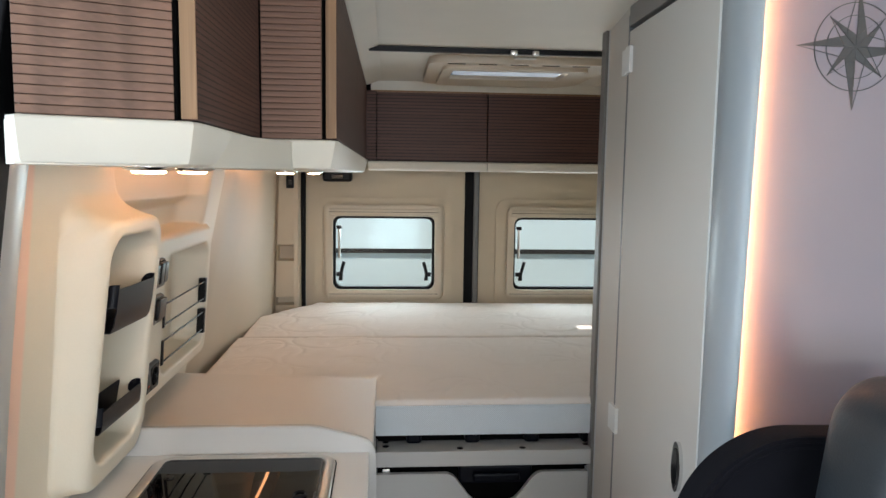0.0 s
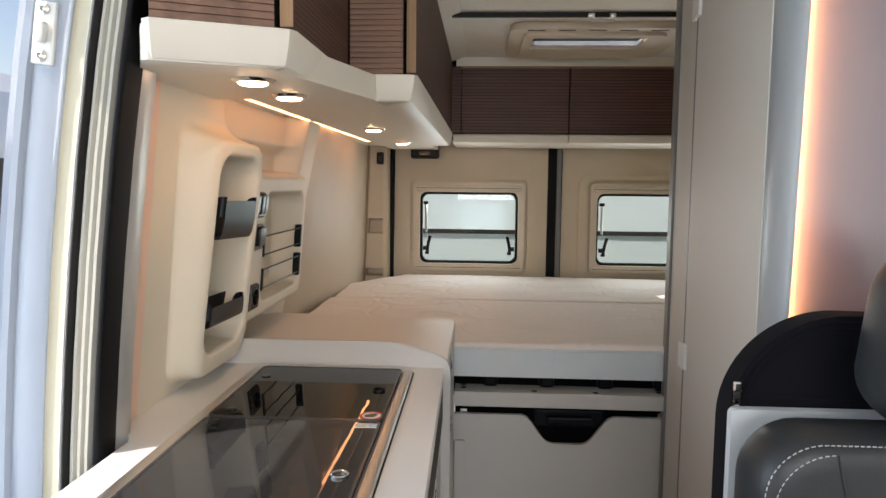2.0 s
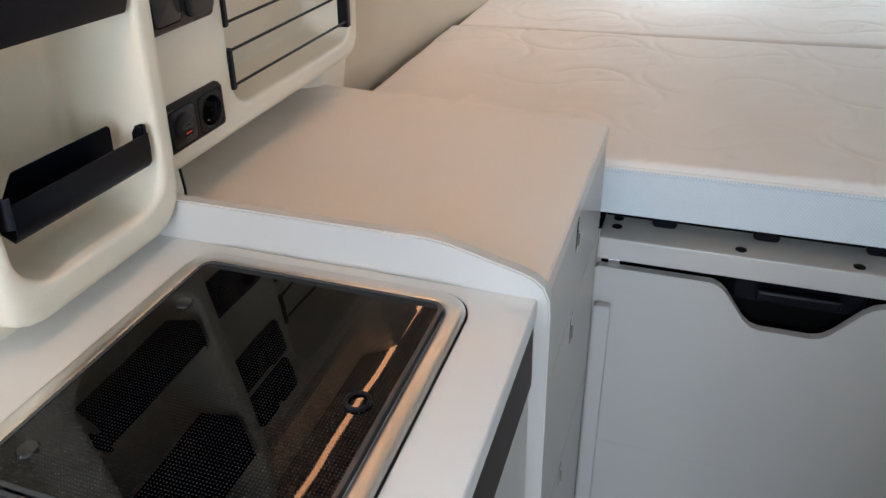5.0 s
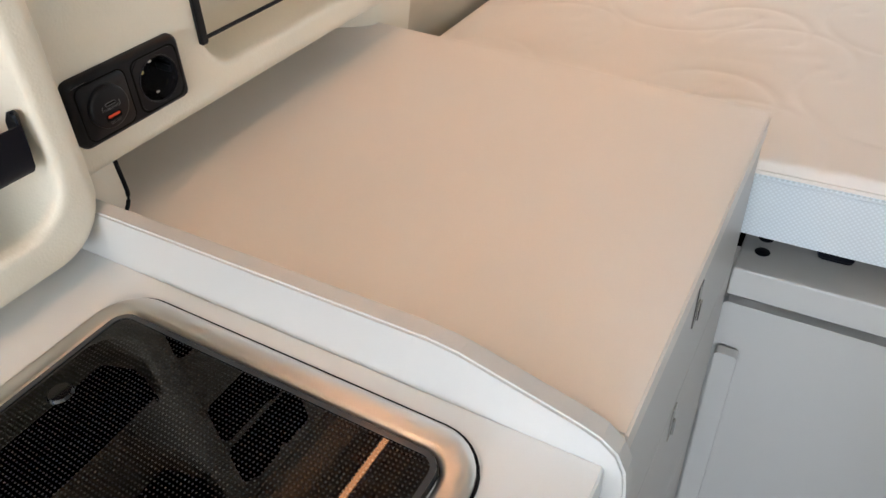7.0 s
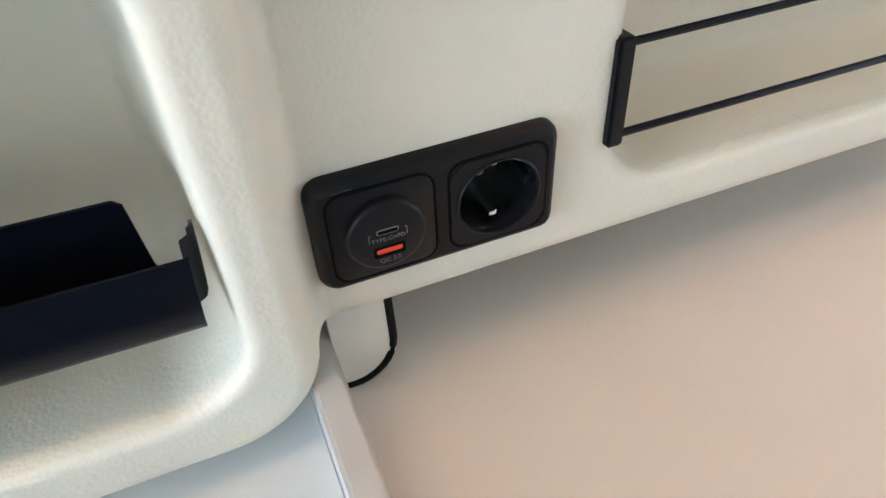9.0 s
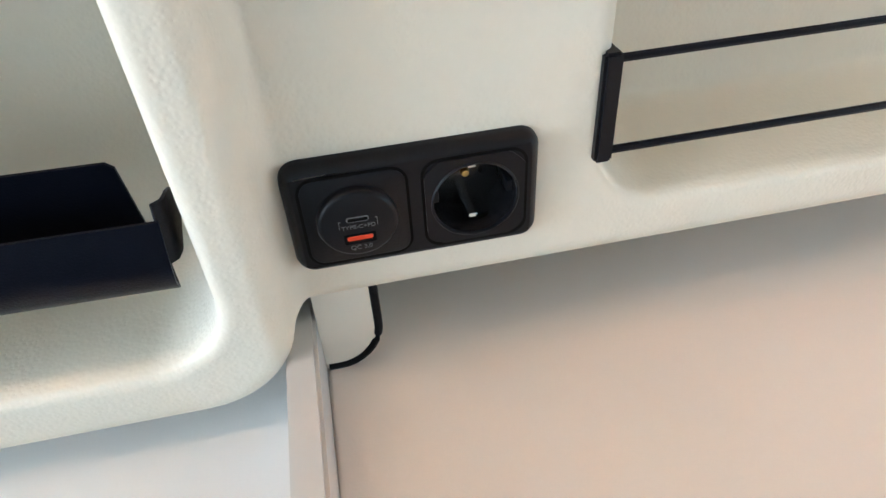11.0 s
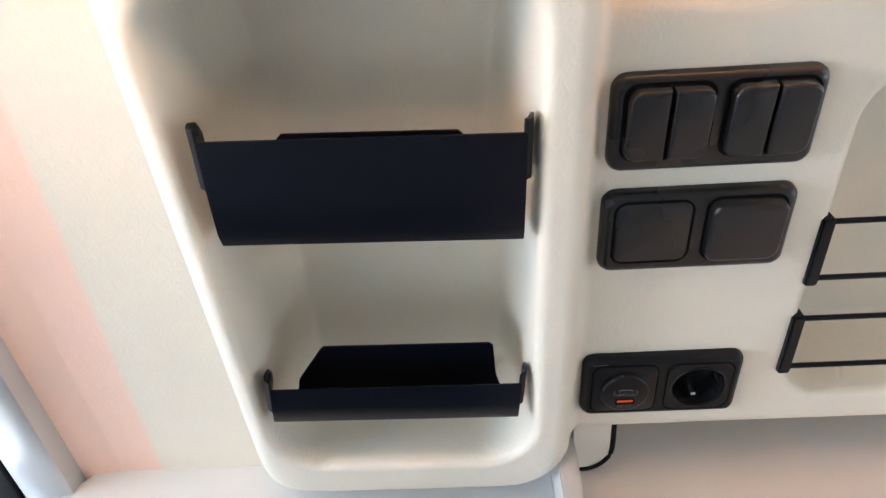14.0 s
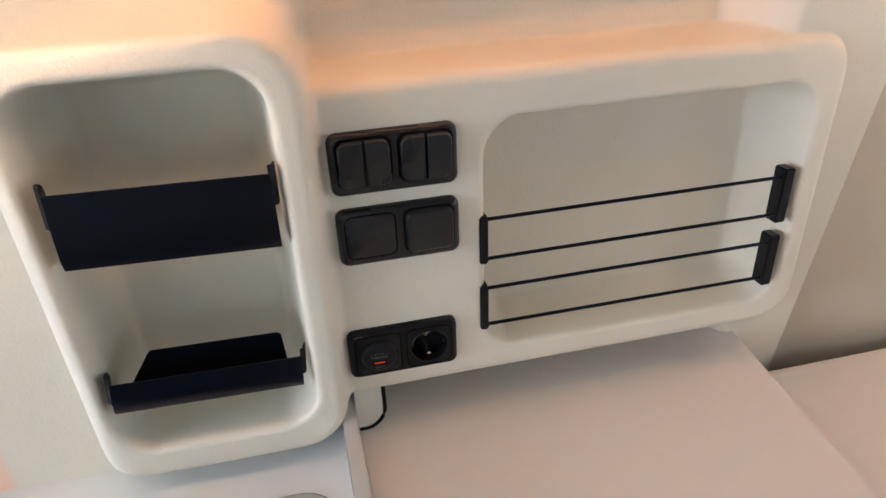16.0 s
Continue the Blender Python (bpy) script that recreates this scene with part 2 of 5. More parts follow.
DOOR_GREY = material("taupe_door_laminate", (0.61, 0.575, 0.53), 0.55, var=0.03, scale=4, fine=500, bump=0.05)
TRIM_GREY = material("silver_grey_trim", (0.60, 0.61, 0.62), 0.3, metal=0.25, var=0.03, bump=0.02)
STEEL = material("brushed_steel", (0.66, 0.64, 0.61), 0.36, metal=1.0, var=0.03, scale=30, fine=500, bump=0, rvar=0.015)
CHROME = material("chrome", (0.75, 0.75, 0.75), 0.12, metal=1.0, var=0.03, bump=0)
BLACK = material("black_plastic", (0.0042, 0.0046, 0.0064), 0.38, var=0.15, fine=700, bump=0.10, spec=0.26)
SWITCH = material("dark_switch_plastic", (0.0085, 0.0085, 0.0095), 0.28, var=0.12, fine=700, bump=0.08, spec=0.5)
BLACK_METAL = material("black_powder_coat", (0.0022, 0.0030, 0.0068), 0.36, var=0.12, fine=900, bump=0.15, spec=0.2)
GLOSS_BLACK = material("gloss_black", (0.008, 0.008, 0.009), 0.12, var=0.1, bump=0)
RUBBER = material("black_rubber", (0.006, 0.006, 0.007), 0.6, var=0.25, scale=20, fine=300, bump=0.3, spec=0.15)
FELT = material("black_felt", (0.02, 0.02, 0.02), 0.95, var=0.4, fine=600, bump=0.6, dist=0.003)
WALNUT = walnut("walnut_slat", (0.225, 0.125, 0.088), (0.02, 0.012, 0.01), 0, 0, "x")
WALNUT_EDGE = walnut("walnut_door_edge", (0.34, 0.20, 0.11), (0, 0, 0), 0, 0, "z")
WALNUT_DOOR = walnut("walnut_door_lined", (0.118, 0.058, 0.043), (0.035, 0.018, 0.014), 0.0085, 0.0022, "y")
WALNUT_REAR = walnut("walnut_rear_lined", (0.118, 0.056, 0.043), (0.032, 0.016, 0.013), 0.0135, 0.003, "x")
# near-black colour painted in for the shade of gaps, slots and hollows
DARK_GAP = material("painted_cavity_shade", (0.003, 0.003, 0.003), 0.9, var=0.2, bump=0, spec=0.1)
BROWN_STRIP = material("brown_rail_strip", (0.038, 0.029, 0.026), 0.55, spec=0.25, var=0.08, bump=0.03)
FABRIC = material("white_quilted_fabric", (0.83, 0.78, 0.73), 0.85, var=0.03, scale=6, fine=900, bump=0.35, dist=0.001, sheen=0.2)
FABRIC_SIDE = woven(material("pale_blue_mesh_fabric", (0.74, 0.80, 0.84), 0.85, var=0.05, scale=10, bump=0), 0.0042, 0.16)
LEATHER = leather_grain(material("black_leather", (0.026, 0.030, 0.034), 0.42, var=0.12, bump=0, spec=0.4), 500, 0.3)
CLOTH = material("black_seat_cloth", (0.006, 0.006, 0.009), 0.9, var=0.2, fine=800, bump=0.3, sheen=0.02, spec=0.1)
STITCH = material("grey_thread", (0.45, 0.47, 0.48), 0.8, bump=0)
TRIM_DULL = material("satin_metal_edge", (0.56, 0.57, 0.57), 0.34, metal=0.55, var=0.03, bump=0.02)
COLUMN_GREY = material("satin_grey_column", (0.34, 0.37, 0.39), 0.34, var=0.03, bump=0.02)
SEAL_GREY = material("grey_seal_lip", (0.16, 0.165, 0.17), 0.45, var=0.05, bump=0.05)
ALU = material("satin_grey_plastic", (0.62, 0.655, 0.69), 0.32, metal=0.0, var=0.03, bump=0.02)
PAINT = material("pale_blue_grey_body_paint", (0.36, 0.42, 0.51), 0.25, var=0.03, coat=0.5, bump=0.02)
PRIMER = material("cream_primer", (0.58, 0.54, 0.41), 0.5, var=0.05, bump=0.05)
EDGE_DARK = material("dark_grey_profile", (0.20, 0.19, 0.18), 0.4, var=0.04, bump=0.02)
RIBBED = material("grey_green_seal", (0.50, 0.49, 0.43), 0.55, var=0.06, bump=0.08)
PANEL_WHITE = material("mauve_gloss_acrylic", (0.23, 0.21, 0.25), 0.14, var=0.02, scale=3, bump=0.0, coat=0.6)
INK = material("dark_print", (0.05, 0.055, 0.06), 0.5, bump=0)
WHITE_PLASTIC = material("white_plastic", (0.75, 0.75, 0.73), 0.4, bump=0.02)
RED = material("red_print", (0.70, 0.06, 0.03), 0.4, bump=0)
ORANGE = material("orange_plastic", (0.72, 0.055, 0.012), 0.4, bump=0)
BLUE = material("blue_print", (0.10, 0.45, 0.75), 0.4, bump=0)
YELLOW = material("yellow_print", (0.80, 0.60, 0.10), 0.4, bump=0)
GREY_PRINT = material("grey_print", (0.13, 0.13, 0.13), 0.5, bump=0)
FLOOR_MAT = material("light_grey_vinyl_floor", (0.42, 0.40, 0.37), 0.5, var=0.12, scale=5, fine=200, bump=0.1)
ASPHALT = material("asphalt", (0.12, 0.12, 0.12), 0.9, var=0.2, scale=3, fine=120, bump=0.5, dist=0.004)
VAN_WHITE = material("white_van_paint", (0.78, 0.80, 0.80), 0.3, var=0.02, coat=0.5, bump=0)
CLEAR = glass("window_glass", (0.86, 0.95, 0.96))
SMOKED = glass("smoked_lid_glass", (0.014, 0.015, 0.020), dots=True)
SMOKED_CLEAR = glass("smoked_sink_lid_glass", (0.075, 0.077, 0.088), dust=0.07)
LED = glow("warm_led", (1.0, 0.45, 0.20), 7.6)
LED_ORANGE = glow("amber_led", (1.0, 0.48, 0.20), 60.0)
SPOT = glow("spot_lens", (1.0, 0.62, 0.36), 29.0)


# ---- mesh helpers ----
def thing(name, base, label, category, group="", kind=""):
    ob = new(name)
    ob.location = base
    ob.empty_display_size = 0.05
    return tagged(ob, label, category, group, kind)


def part(name, bm, mat, parent=None, label="", smooth=False, kind="", angle=40):
    """Link a bmesh, in world coordinates, as one mesh under a thing or part."""
    bmesh.ops.recalc_face_normals(bm, faces=bm.faces)
    me = bpy.data.meshes.new(name)
    if smooth:
        for f in bm.faces:
            f.smooth = True
        for e in bm.edges:
            if len(e.link_faces) == 2 and e.calc_face_angle(0) > radians(angle):
                e.smooth = False
    bm.to_mesh(me)
    bm.free()
    me.materials.append(mat)
    ob = new(name, me)
    if parent:
        ob.parent = parent
        root = parent
        while root.parent:
            root = root.parent
        if parent is root:
            ob.matrix_parent_inverse = Matrix.Translation(-root.location)
    return tagged(ob, label, "", "", kind)


def add_box(bm, x0, x1, y0, y1, z0, z1, bevel=0.0, seg=2, m=None):
    r = bmesh.ops.create_cube(bm, size=1)
    vs = r["verts"]
    bmesh.ops.scale(bm, vec=(x1 - x0, y1 - y0, z1 - z0), verts=vs)
    bmesh.ops.translate(bm, vec=((x0 + x1) / 2, (y0 + y1) / 2, (z0 + z1) / 2), verts=vs)
    if bevel:
        es = list({e for v in vs for e in v.link_edges})
        r = bmesh.ops.bevel(bm, geom=es, offset=bevel, segments=seg, profile=0.5, affect="EDGES")
        vs = list({v for f in r["faces"] for v in f.verts} | {v for v in vs if v.is_valid})
    if m is not None:
        bmesh.ops.transform(bm, matrix=m, verts=vs)
    return vs


def box(*a, **k):
    bm = bmesh.new()
    add_box(bm, *a, **k)
    return bm


def prism(poly, place, depth):
    """A closed outline, (u, v) pairs, put into space by place(u, v, w), from w = 0 to depth."""
    bm = bmesh.new()
    a = [bm.verts.new(place(u, v, 0)) for u, v in poly]
    b = [bm.verts.new(place(u, v, depth)) for u, v in poly]
    bm.faces.new(a)
    bm.faces.new(b[::-1])
    for i in range(len(poly)):
        j = (i + 1) % len(poly)
        bm.faces.new((a[i], b[i], b[j], a[j]))
    return bm


def rrect(u0, u1, v0, v1, r, n=6):
    """A rounded rectangle's outline, anticlockwise."""
    r = min(r, (u1 - u0) / 2 - 1e-5, (v1 - v0) / 2 - 1e-5)
    pts = []
    for cu, cv, a0 in ((u1 - r, v0 + r, -90), (u1 - r, v1 - r, 0), (u0 + r, v1 - r, 90), (u0 + r, v0 + r, 180)):
        for i in range(n + 1):
            a = radians(a0 + 90 * i / n)
            pts.append((cu + r * math.cos(a), cv + r * math.sin(a)))
    return pts


def ring(outer, inner, place, depth):
    """A frame between two outlines with as many points each."""
    bm = bmesh.new()
    n = len(outer)
    rows = [[bm.verts.new(place(u, v, w)) for u, v in o] for o, w in ((outer, 0), (outer, depth), (inner, depth), (inner, 0))]
    for k in range(4):
        for i in range(n):
            j = (i + 1) % n
            bm.faces.new((rows[k][i], rows[k][j], rows[(k + 1) % 4][j], rows[(k + 1) % 4][i]))
    return bm


def add_tube(bm, pts, r, n=8, cap=True):
    pts = [Vector(p) for p in pts]
    rows = []
    for i, p in enumerate(pts):
        d = (pts[min(i + 1, len(pts) - 1)] - pts[max(i - 1, 0)]).normalized()
        side = d.cross(Vector((0.01, 0.02, 1))).normalized() if abs(d.z) < 0.95 else d.cross(Vector((1, 0.02, 0))).normalized()
        up = side.cross(d)
        rows.append([bm.verts.new(p + r * (math.cos(2 * math.pi * k / n) * side + math.sin(2 * math.pi * k / n) * up)) for k in range(n)])
    for a, b in zip(rows, rows[1:]):
        for k in range(n):
            bm.faces.new((a[k], a[(k + 1) % n], b[(k + 1) % n], b[k]))
    if cap:
        bm.faces.new(rows[0])
        bm.faces.new(rows[-1][::-1])
    return bm


def tube(pts, r, n=8):
    return add_tube(bmesh.new(), pts, r, n)


def lathe(profile, centre, axis=(0, 0, 1), n=32, cap=True):
    """Turn (radius, height) pairs round an axis."""
    bm = bmesh.new()
    q = Vector((0, 0, 1)).rotation_difference(Vector(axis).normalized())
    rows = []
    for r, h in profile:
        rows.append([bm.verts.new(Vector(centre) + q @ Vector((r * math.cos(2 * math.pi * k / n), r * math.sin(2 * math.pi * k / n), h))) for k in range(n)])
    for a, b in zip(rows, rows[1:]):
        for k in range(n):
            bm.faces.new((a[k], a[(k + 1) % n], b[(k + 1) % n], b[k]))
    if cap and profile[0][0] > 1e-4:
        bm.faces.new(rows[0][::-1])
    if cap and profile[-1][0] > 1e-4:
        bm.faces.new(rows[-1])
    bmesh.ops.remove_doubles(bm, verts=bm.verts, dist=1e-6)
    return bm


def grid(nu, nv, place):
    """A sheet of nu x nv cells; place takes two arrays, 0 to 1, and gives the three coordinates."""
    u, v = np.meshgrid(np.linspace(0, 1, nu + 1), np.linspace(0, 1, nv + 1), indexing="ij")
    xyz = np.stack([np.broadcast_to(c, u.shape) for c in place(u, v)], -1).reshape(-1, 3)
    bm = bmesh.new()
    vs = [bm.verts.new(p) for p in xyz.tolist()]
    w = nv + 1
    for i in range(nu):
        for j in range(nv):
            bm.faces.new((vs[i * w + j], vs[(i + 1) * w + j], vs[(i + 1) * w + j + 1], vs[i * w + j + 1]))
    return bm


def text_mesh(body, size, m, depth=0.0002):
    cu = bpy.data.curves.new("writing", "FONT")
    cu.body, cu.size, cu.extrude, cu.align_x, cu.align_y = body, size, depth, "CENTER", "CENTER"
    ob = bpy.data.objects.new("writing", cu)
    bm = bmesh.new()
    bm.from_mesh(ob.to_mesh())
    ob.to_mesh_clear()
    bpy.data.objects.remove(ob)
    bpy.data.curves.remove(cu)
    bmesh.ops.transform(bm, matrix=m, verts=bm.verts)
    return bm


def smooth01(a, b, x):
    t = np.clip((x - a) / (b - a), 0, 1)
    return t * t * (3 - 2 * t)


def sd_rect(u, v, u0, u1, v0, v1, r):
    """Distance to a rounded rectangle, below zero inside."""
    qx = np.abs(u - (u0 + u1) / 2) - (u1 - u0) / 2 + r
    qy = np.abs(v - (v0 + v1) / 2) - (v1 - v0) / 2 + r
    return np.hypot(np.maximum(qx, 0), np.maximum(qy, 0)) + np.minimum(np.maximum(qx, qy), 0) - r


XYZ = lambda u, v, w: (u, v, w)
XZ = lambda y: (lambda u, v, w: (u, y + w, v))
YZ = lambda x: (lambda u, v, w: (x + w, u, v))
XY = lambda z: (lambda u, v, w: (u, v, z + w))

# ---- large structure ----
FL = -0.16
CZ = 1.868
part("floor", box(-0.76, 1.40, -2.3, 3.5, FL - 0.04, FL), FLOOR_MAT, None, "light grey vinyl van floor", kind="structure")

bm = bmesh.new()
for x0, x1, y0, y1 in ((-0.80, 1.42, -2.3, 2.42), (-0.80, 1.42, 2.84, 3.52), (-0.80, 0.115, 2.42, 2.84), (0.605, 1.42, 2.42, 2.84)):
    add_box(bm, x0, x1, y0, y1, CZ, CZ + 0.04)
part("ceiling", bm, CEILING, None, "off-white vinyl covered camper ceiling", kind="structure")
part("wall_right", box(1.40, 1.43, -2.3, 3.5, FL, CZ), CEILING, None, "off-white right side wall of the van", kind="structure")
part("wall_left", box(-0.84, -0.81, 1.02, 3.5, FL, CZ), PAINT, None, "blue grey painted left side wall of the van", kind="structure")
# left cab wall is out of view, added to keep outside light out
part("wall_left_front", box(-0.84, -0.81, -2.3, -0.5, FL, CZ), CEILING, None, "unseen off-white left wall closing the shell beside the cab", kind="structure")
part("door_header", box(-0.84, -0.78, -0.5, 1.02, 1.80, CZ), PRIMER, None, "cream painted header over the sliding door", kind="structure")
# unseen front wall, added to let light in only at the windscreen
bm = bmesh.new()
add_box(bm, -0.84, 1.43, -2.33, -2.3, FL, 0.95)
add_box(bm, -0.84, 1.43, -2.33, -2.3, 1.78, CZ)
part("wall_front", bm, BLACK, None, "unseen black front wall closing the shell around the windscreen opening", kind="structure")

# ceiling track with a catch, and the roof hatch
track = thing("ceiling_track", (0.3, 2.2, CZ), "dark curtain track with a metal catch on the ceiling", "curtain track")
part("rail", box(-0.185, 1.38, 2.197, 2.212, CZ - 0.016, CZ, bevel=0.002), BLACK, track)
bm = bmesh.new()
add_tube(bm, [(0.262, 2.19, CZ - 0.014), (0.262, 2.185, CZ - 0.03), (0.330, 2.185, CZ - 0.03), (0.330, 2.19, CZ - 0.014)], 0.004)
add_box(bm, 0.252, 0.272, 2.184, 2.198, CZ - 0.02, CZ - 0.006, bevel=0.002)
add_box(bm, 0.320, 0.340, 2.184, 2.198, CZ - 0.02, CZ - 0.006, bevel=0.002)
part("catch", bm, STEEL, track, "bare metal catch", smooth=True)

hatch = thing("roof_hatch", (0.36, 2.63, CZ), "cream roof hatch with a pleated blind", "roof window")
part("flange", ring(rrect(0.01, 0.63, 2.33, 2.885, 0.06), rrect(0.08, 0.54, 2.41, 2.81, 0.02), XY(CZ - 0.024), 0.026), FRAME_CREAM, hatch, smooth=True)
part("inner_frame", ring(rrect(0.06, 0.56, 2.39, 2.83, 0.03), rrect(0.095, 0.500, 2.435, 2.635, 0.008), XY(CZ - 0.036), 0.014), FRAME_CREAM, hatch, smooth=True)
for i in range(5):
    x = 0.07 + i * 0.105
    part("vent_slot", box(x, x + 0.06, 2.352, 2.356, CZ - 0.026, CZ - 0.023), DARK_GAP, hatch)
bm = bmesh.new()
rows = [[bm.verts.new((x, 2.500 + i * 0.0115, CZ - 0.006 + (0.006 if i % 2 else 0))) for x in (0.09, 0.505)] for i in range(13)]
for a, b in zip(rows, rows[1:]):
    bm.faces.new((a[0], a[1], b[1], b[0]))
bmesh.ops.solidify(bm, geom=list(bm.faces), thickness=0.001)
part("blind", bm, material("grey_pleated_blind", (0.16, 0.18, 0.22), 0.7, fine=200), hatch, "grey pleated hatch blind")
# added strip: hides the sunlit ceiling edge behind a duller blue grey
part("edge_cover", box(0.116, 0.604, 2.830, 2.838, CZ - 0.004, CZ + 0.03), material("blue_grey_edge_cover", (0.25, 0.30, 0.38), 0.4), hatch, "added blue grey strip over the sunlit ceiling edge in the hatch")
pane = part("pane", box(0.12, 0.60, 2.42, 2.84, CZ + 0.03, CZ + 0.036), CLEAR, hatch)
pane.visible_shadow = False


# ---- left side lining: moulded panel with a niche and a shelf ----
def raised(x, top, d, r, ramp, ease=2):
    """Lift a sheet to a plateau with a rounded shoulder; d: distance to its outline."""
    s = np.clip(r + d, 0, r)
    shoulder = top - r + np.sqrt(np.maximum(r * r - s * s, 0))
    k = np.clip((ramp - d) / ramp, 0, 1) ** ease
    return np.where(shoulder > x, x + (shoulder - x) * k, x)


def sunk(x, back, d, r, draft):
    """Sink a sheet to a recess with a rounded lip and a fillet at its back."""
    s = r - np.clip(d, 0, r)
    x = np.where(d < r, x - r + np.sqrt(np.maximum(r * r - s * s, 0)), x)
    return x + (back - x) * (1 - (1 - np.clip(-d / draft, 0, 1)) ** 3)


def lining_x(y, z):
    front = -0.682 + 0.09 * (z - 0.9)
    front = front + 0.011 * np.clip((1.0 - y) / 0.065, 0, 1.2)
    back = -0.690 + 0.02 * (z - 0.9)
    back = back + (-0.645 - back) * smooth01(1.385, 1.418, z)
    far = -0.722 + 0.215 * (z - 0.85)
    b = back + (far - back) * smooth01(1.86, 1.92, y)
    b = b + (-0.770 - b) * smooth01(0.995, 0.974, z) * smooth01(1.955, 1.905, y)
    step = 1.412 - 0.045 * smooth01(1.36, 1.48, z)
    x = front + (b - front) * smooth01(-0.022, 0.022, y - step)
    # switch panel and shelf
    face = -0.6185 + 0.0825 * (z - 1.2)
    x = raised(x, face, sd_rect(y, z, 1.30, 1.986, 0.974, 1.336, 0.045), 0.017, 0.010)
    x = sunk(x, -0.712 + 0.05 * (z - 1.15), sd_rect(y, z, 1.584, 1.952, 1.012, 1.286, 0.040), 0.008, 0.026)
    # socket's hole
    x = x - 0.022 * np.clip((0.0250 - np.hypot(y - 1.5168, z - 1.0364)) / 0.003, 0, 1)
    # niche
    rim = -0.586 + 0.125 * (z - 1.2)
    u = 1.160 - y
    rim = rim - 3.2 * (u + np.sqrt(u * u + 0.0001)) / 2
    rim = (rim + x + np.sqrt((rim - x) ** 2 + 0.0003)) / 2
    x = raised(x, rim, sd_rect(y, z, 1.145, 1.420, 0.926, 1.394, 0.055), 0.014, 0.010 + 0.045 * smooth01(1.37, 1.40, z), 2 + smooth01(1.37, 1.40, z))
    return sunk(x, -0.712 + 0.10 * (z - 1.15), sd_rect(y, z, 1.181, 1.388, 0.970, 1.364, 0.042), 0.009, 0.028)


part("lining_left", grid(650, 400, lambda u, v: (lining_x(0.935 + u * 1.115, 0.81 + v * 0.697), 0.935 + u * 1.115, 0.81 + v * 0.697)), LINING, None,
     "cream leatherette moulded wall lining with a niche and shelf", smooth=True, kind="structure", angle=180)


def rear_lining(u, v):
    y, z = 2.048 + u * 1.322, 0.60 + v * 0.95
    k = smooth01(2.1, 3.3, y)
    x = (-0.722 + 0.215 * (z - 0.85)) * (1 - k) + (-0.668 + 0.03 * (z - 0.85)) * k - 0.02 * np.exp(-((y - 2.6) / 0.3) ** 2)
    return x - 0.014 * smooth01(2.22, 2.06, y), y, z


part("lining_rear_left", grid(60, 40, rear_lining), BEIGE, None, "beige leatherette wall lining beside the bed", smooth=True, kind="structure", angle=180)
part("lining_skirt", box(-0.80, -0.772, 0.98, 2.1, FL, 0.94), CREAM, None, "cream lower wall lining behind the kitchen", kind="structure")
# cream foot of the panel with a rubber edge, on the low cabinet
part("panel_foot", prism([(1.4285, 0.9155), (1.4365, 0.9158)] + [(1.4365 + 0.0245 * math.sin(a), 0.942 - 0.0262 * math.cos(a)) for a in np.linspace(0.15, math.pi / 2, 8)] + [(1.461, 0.978), (1.4285, 0.978)], YZ(-0.700), 0.050), CREAM_SMOOTH, None,
     "cream foot below the switch panel", kind="structure")
part("edging", tube([(-0.651, 1.4625, 0.978), (-0.651, 1.4625, 0.950)] + [(-0.651, 1.4365 + 0.026 * math.cos(a), 0.944 - 0.0275 * math.sin(a)) for a in np.linspace(0.1, math.pi / 2, 9)] + [(-0.651, 1.43, 0.9168)], 0.0027), RUBBER, None,
     "dark rubber edging under the cream switch panel", smooth=True, kind="structure")

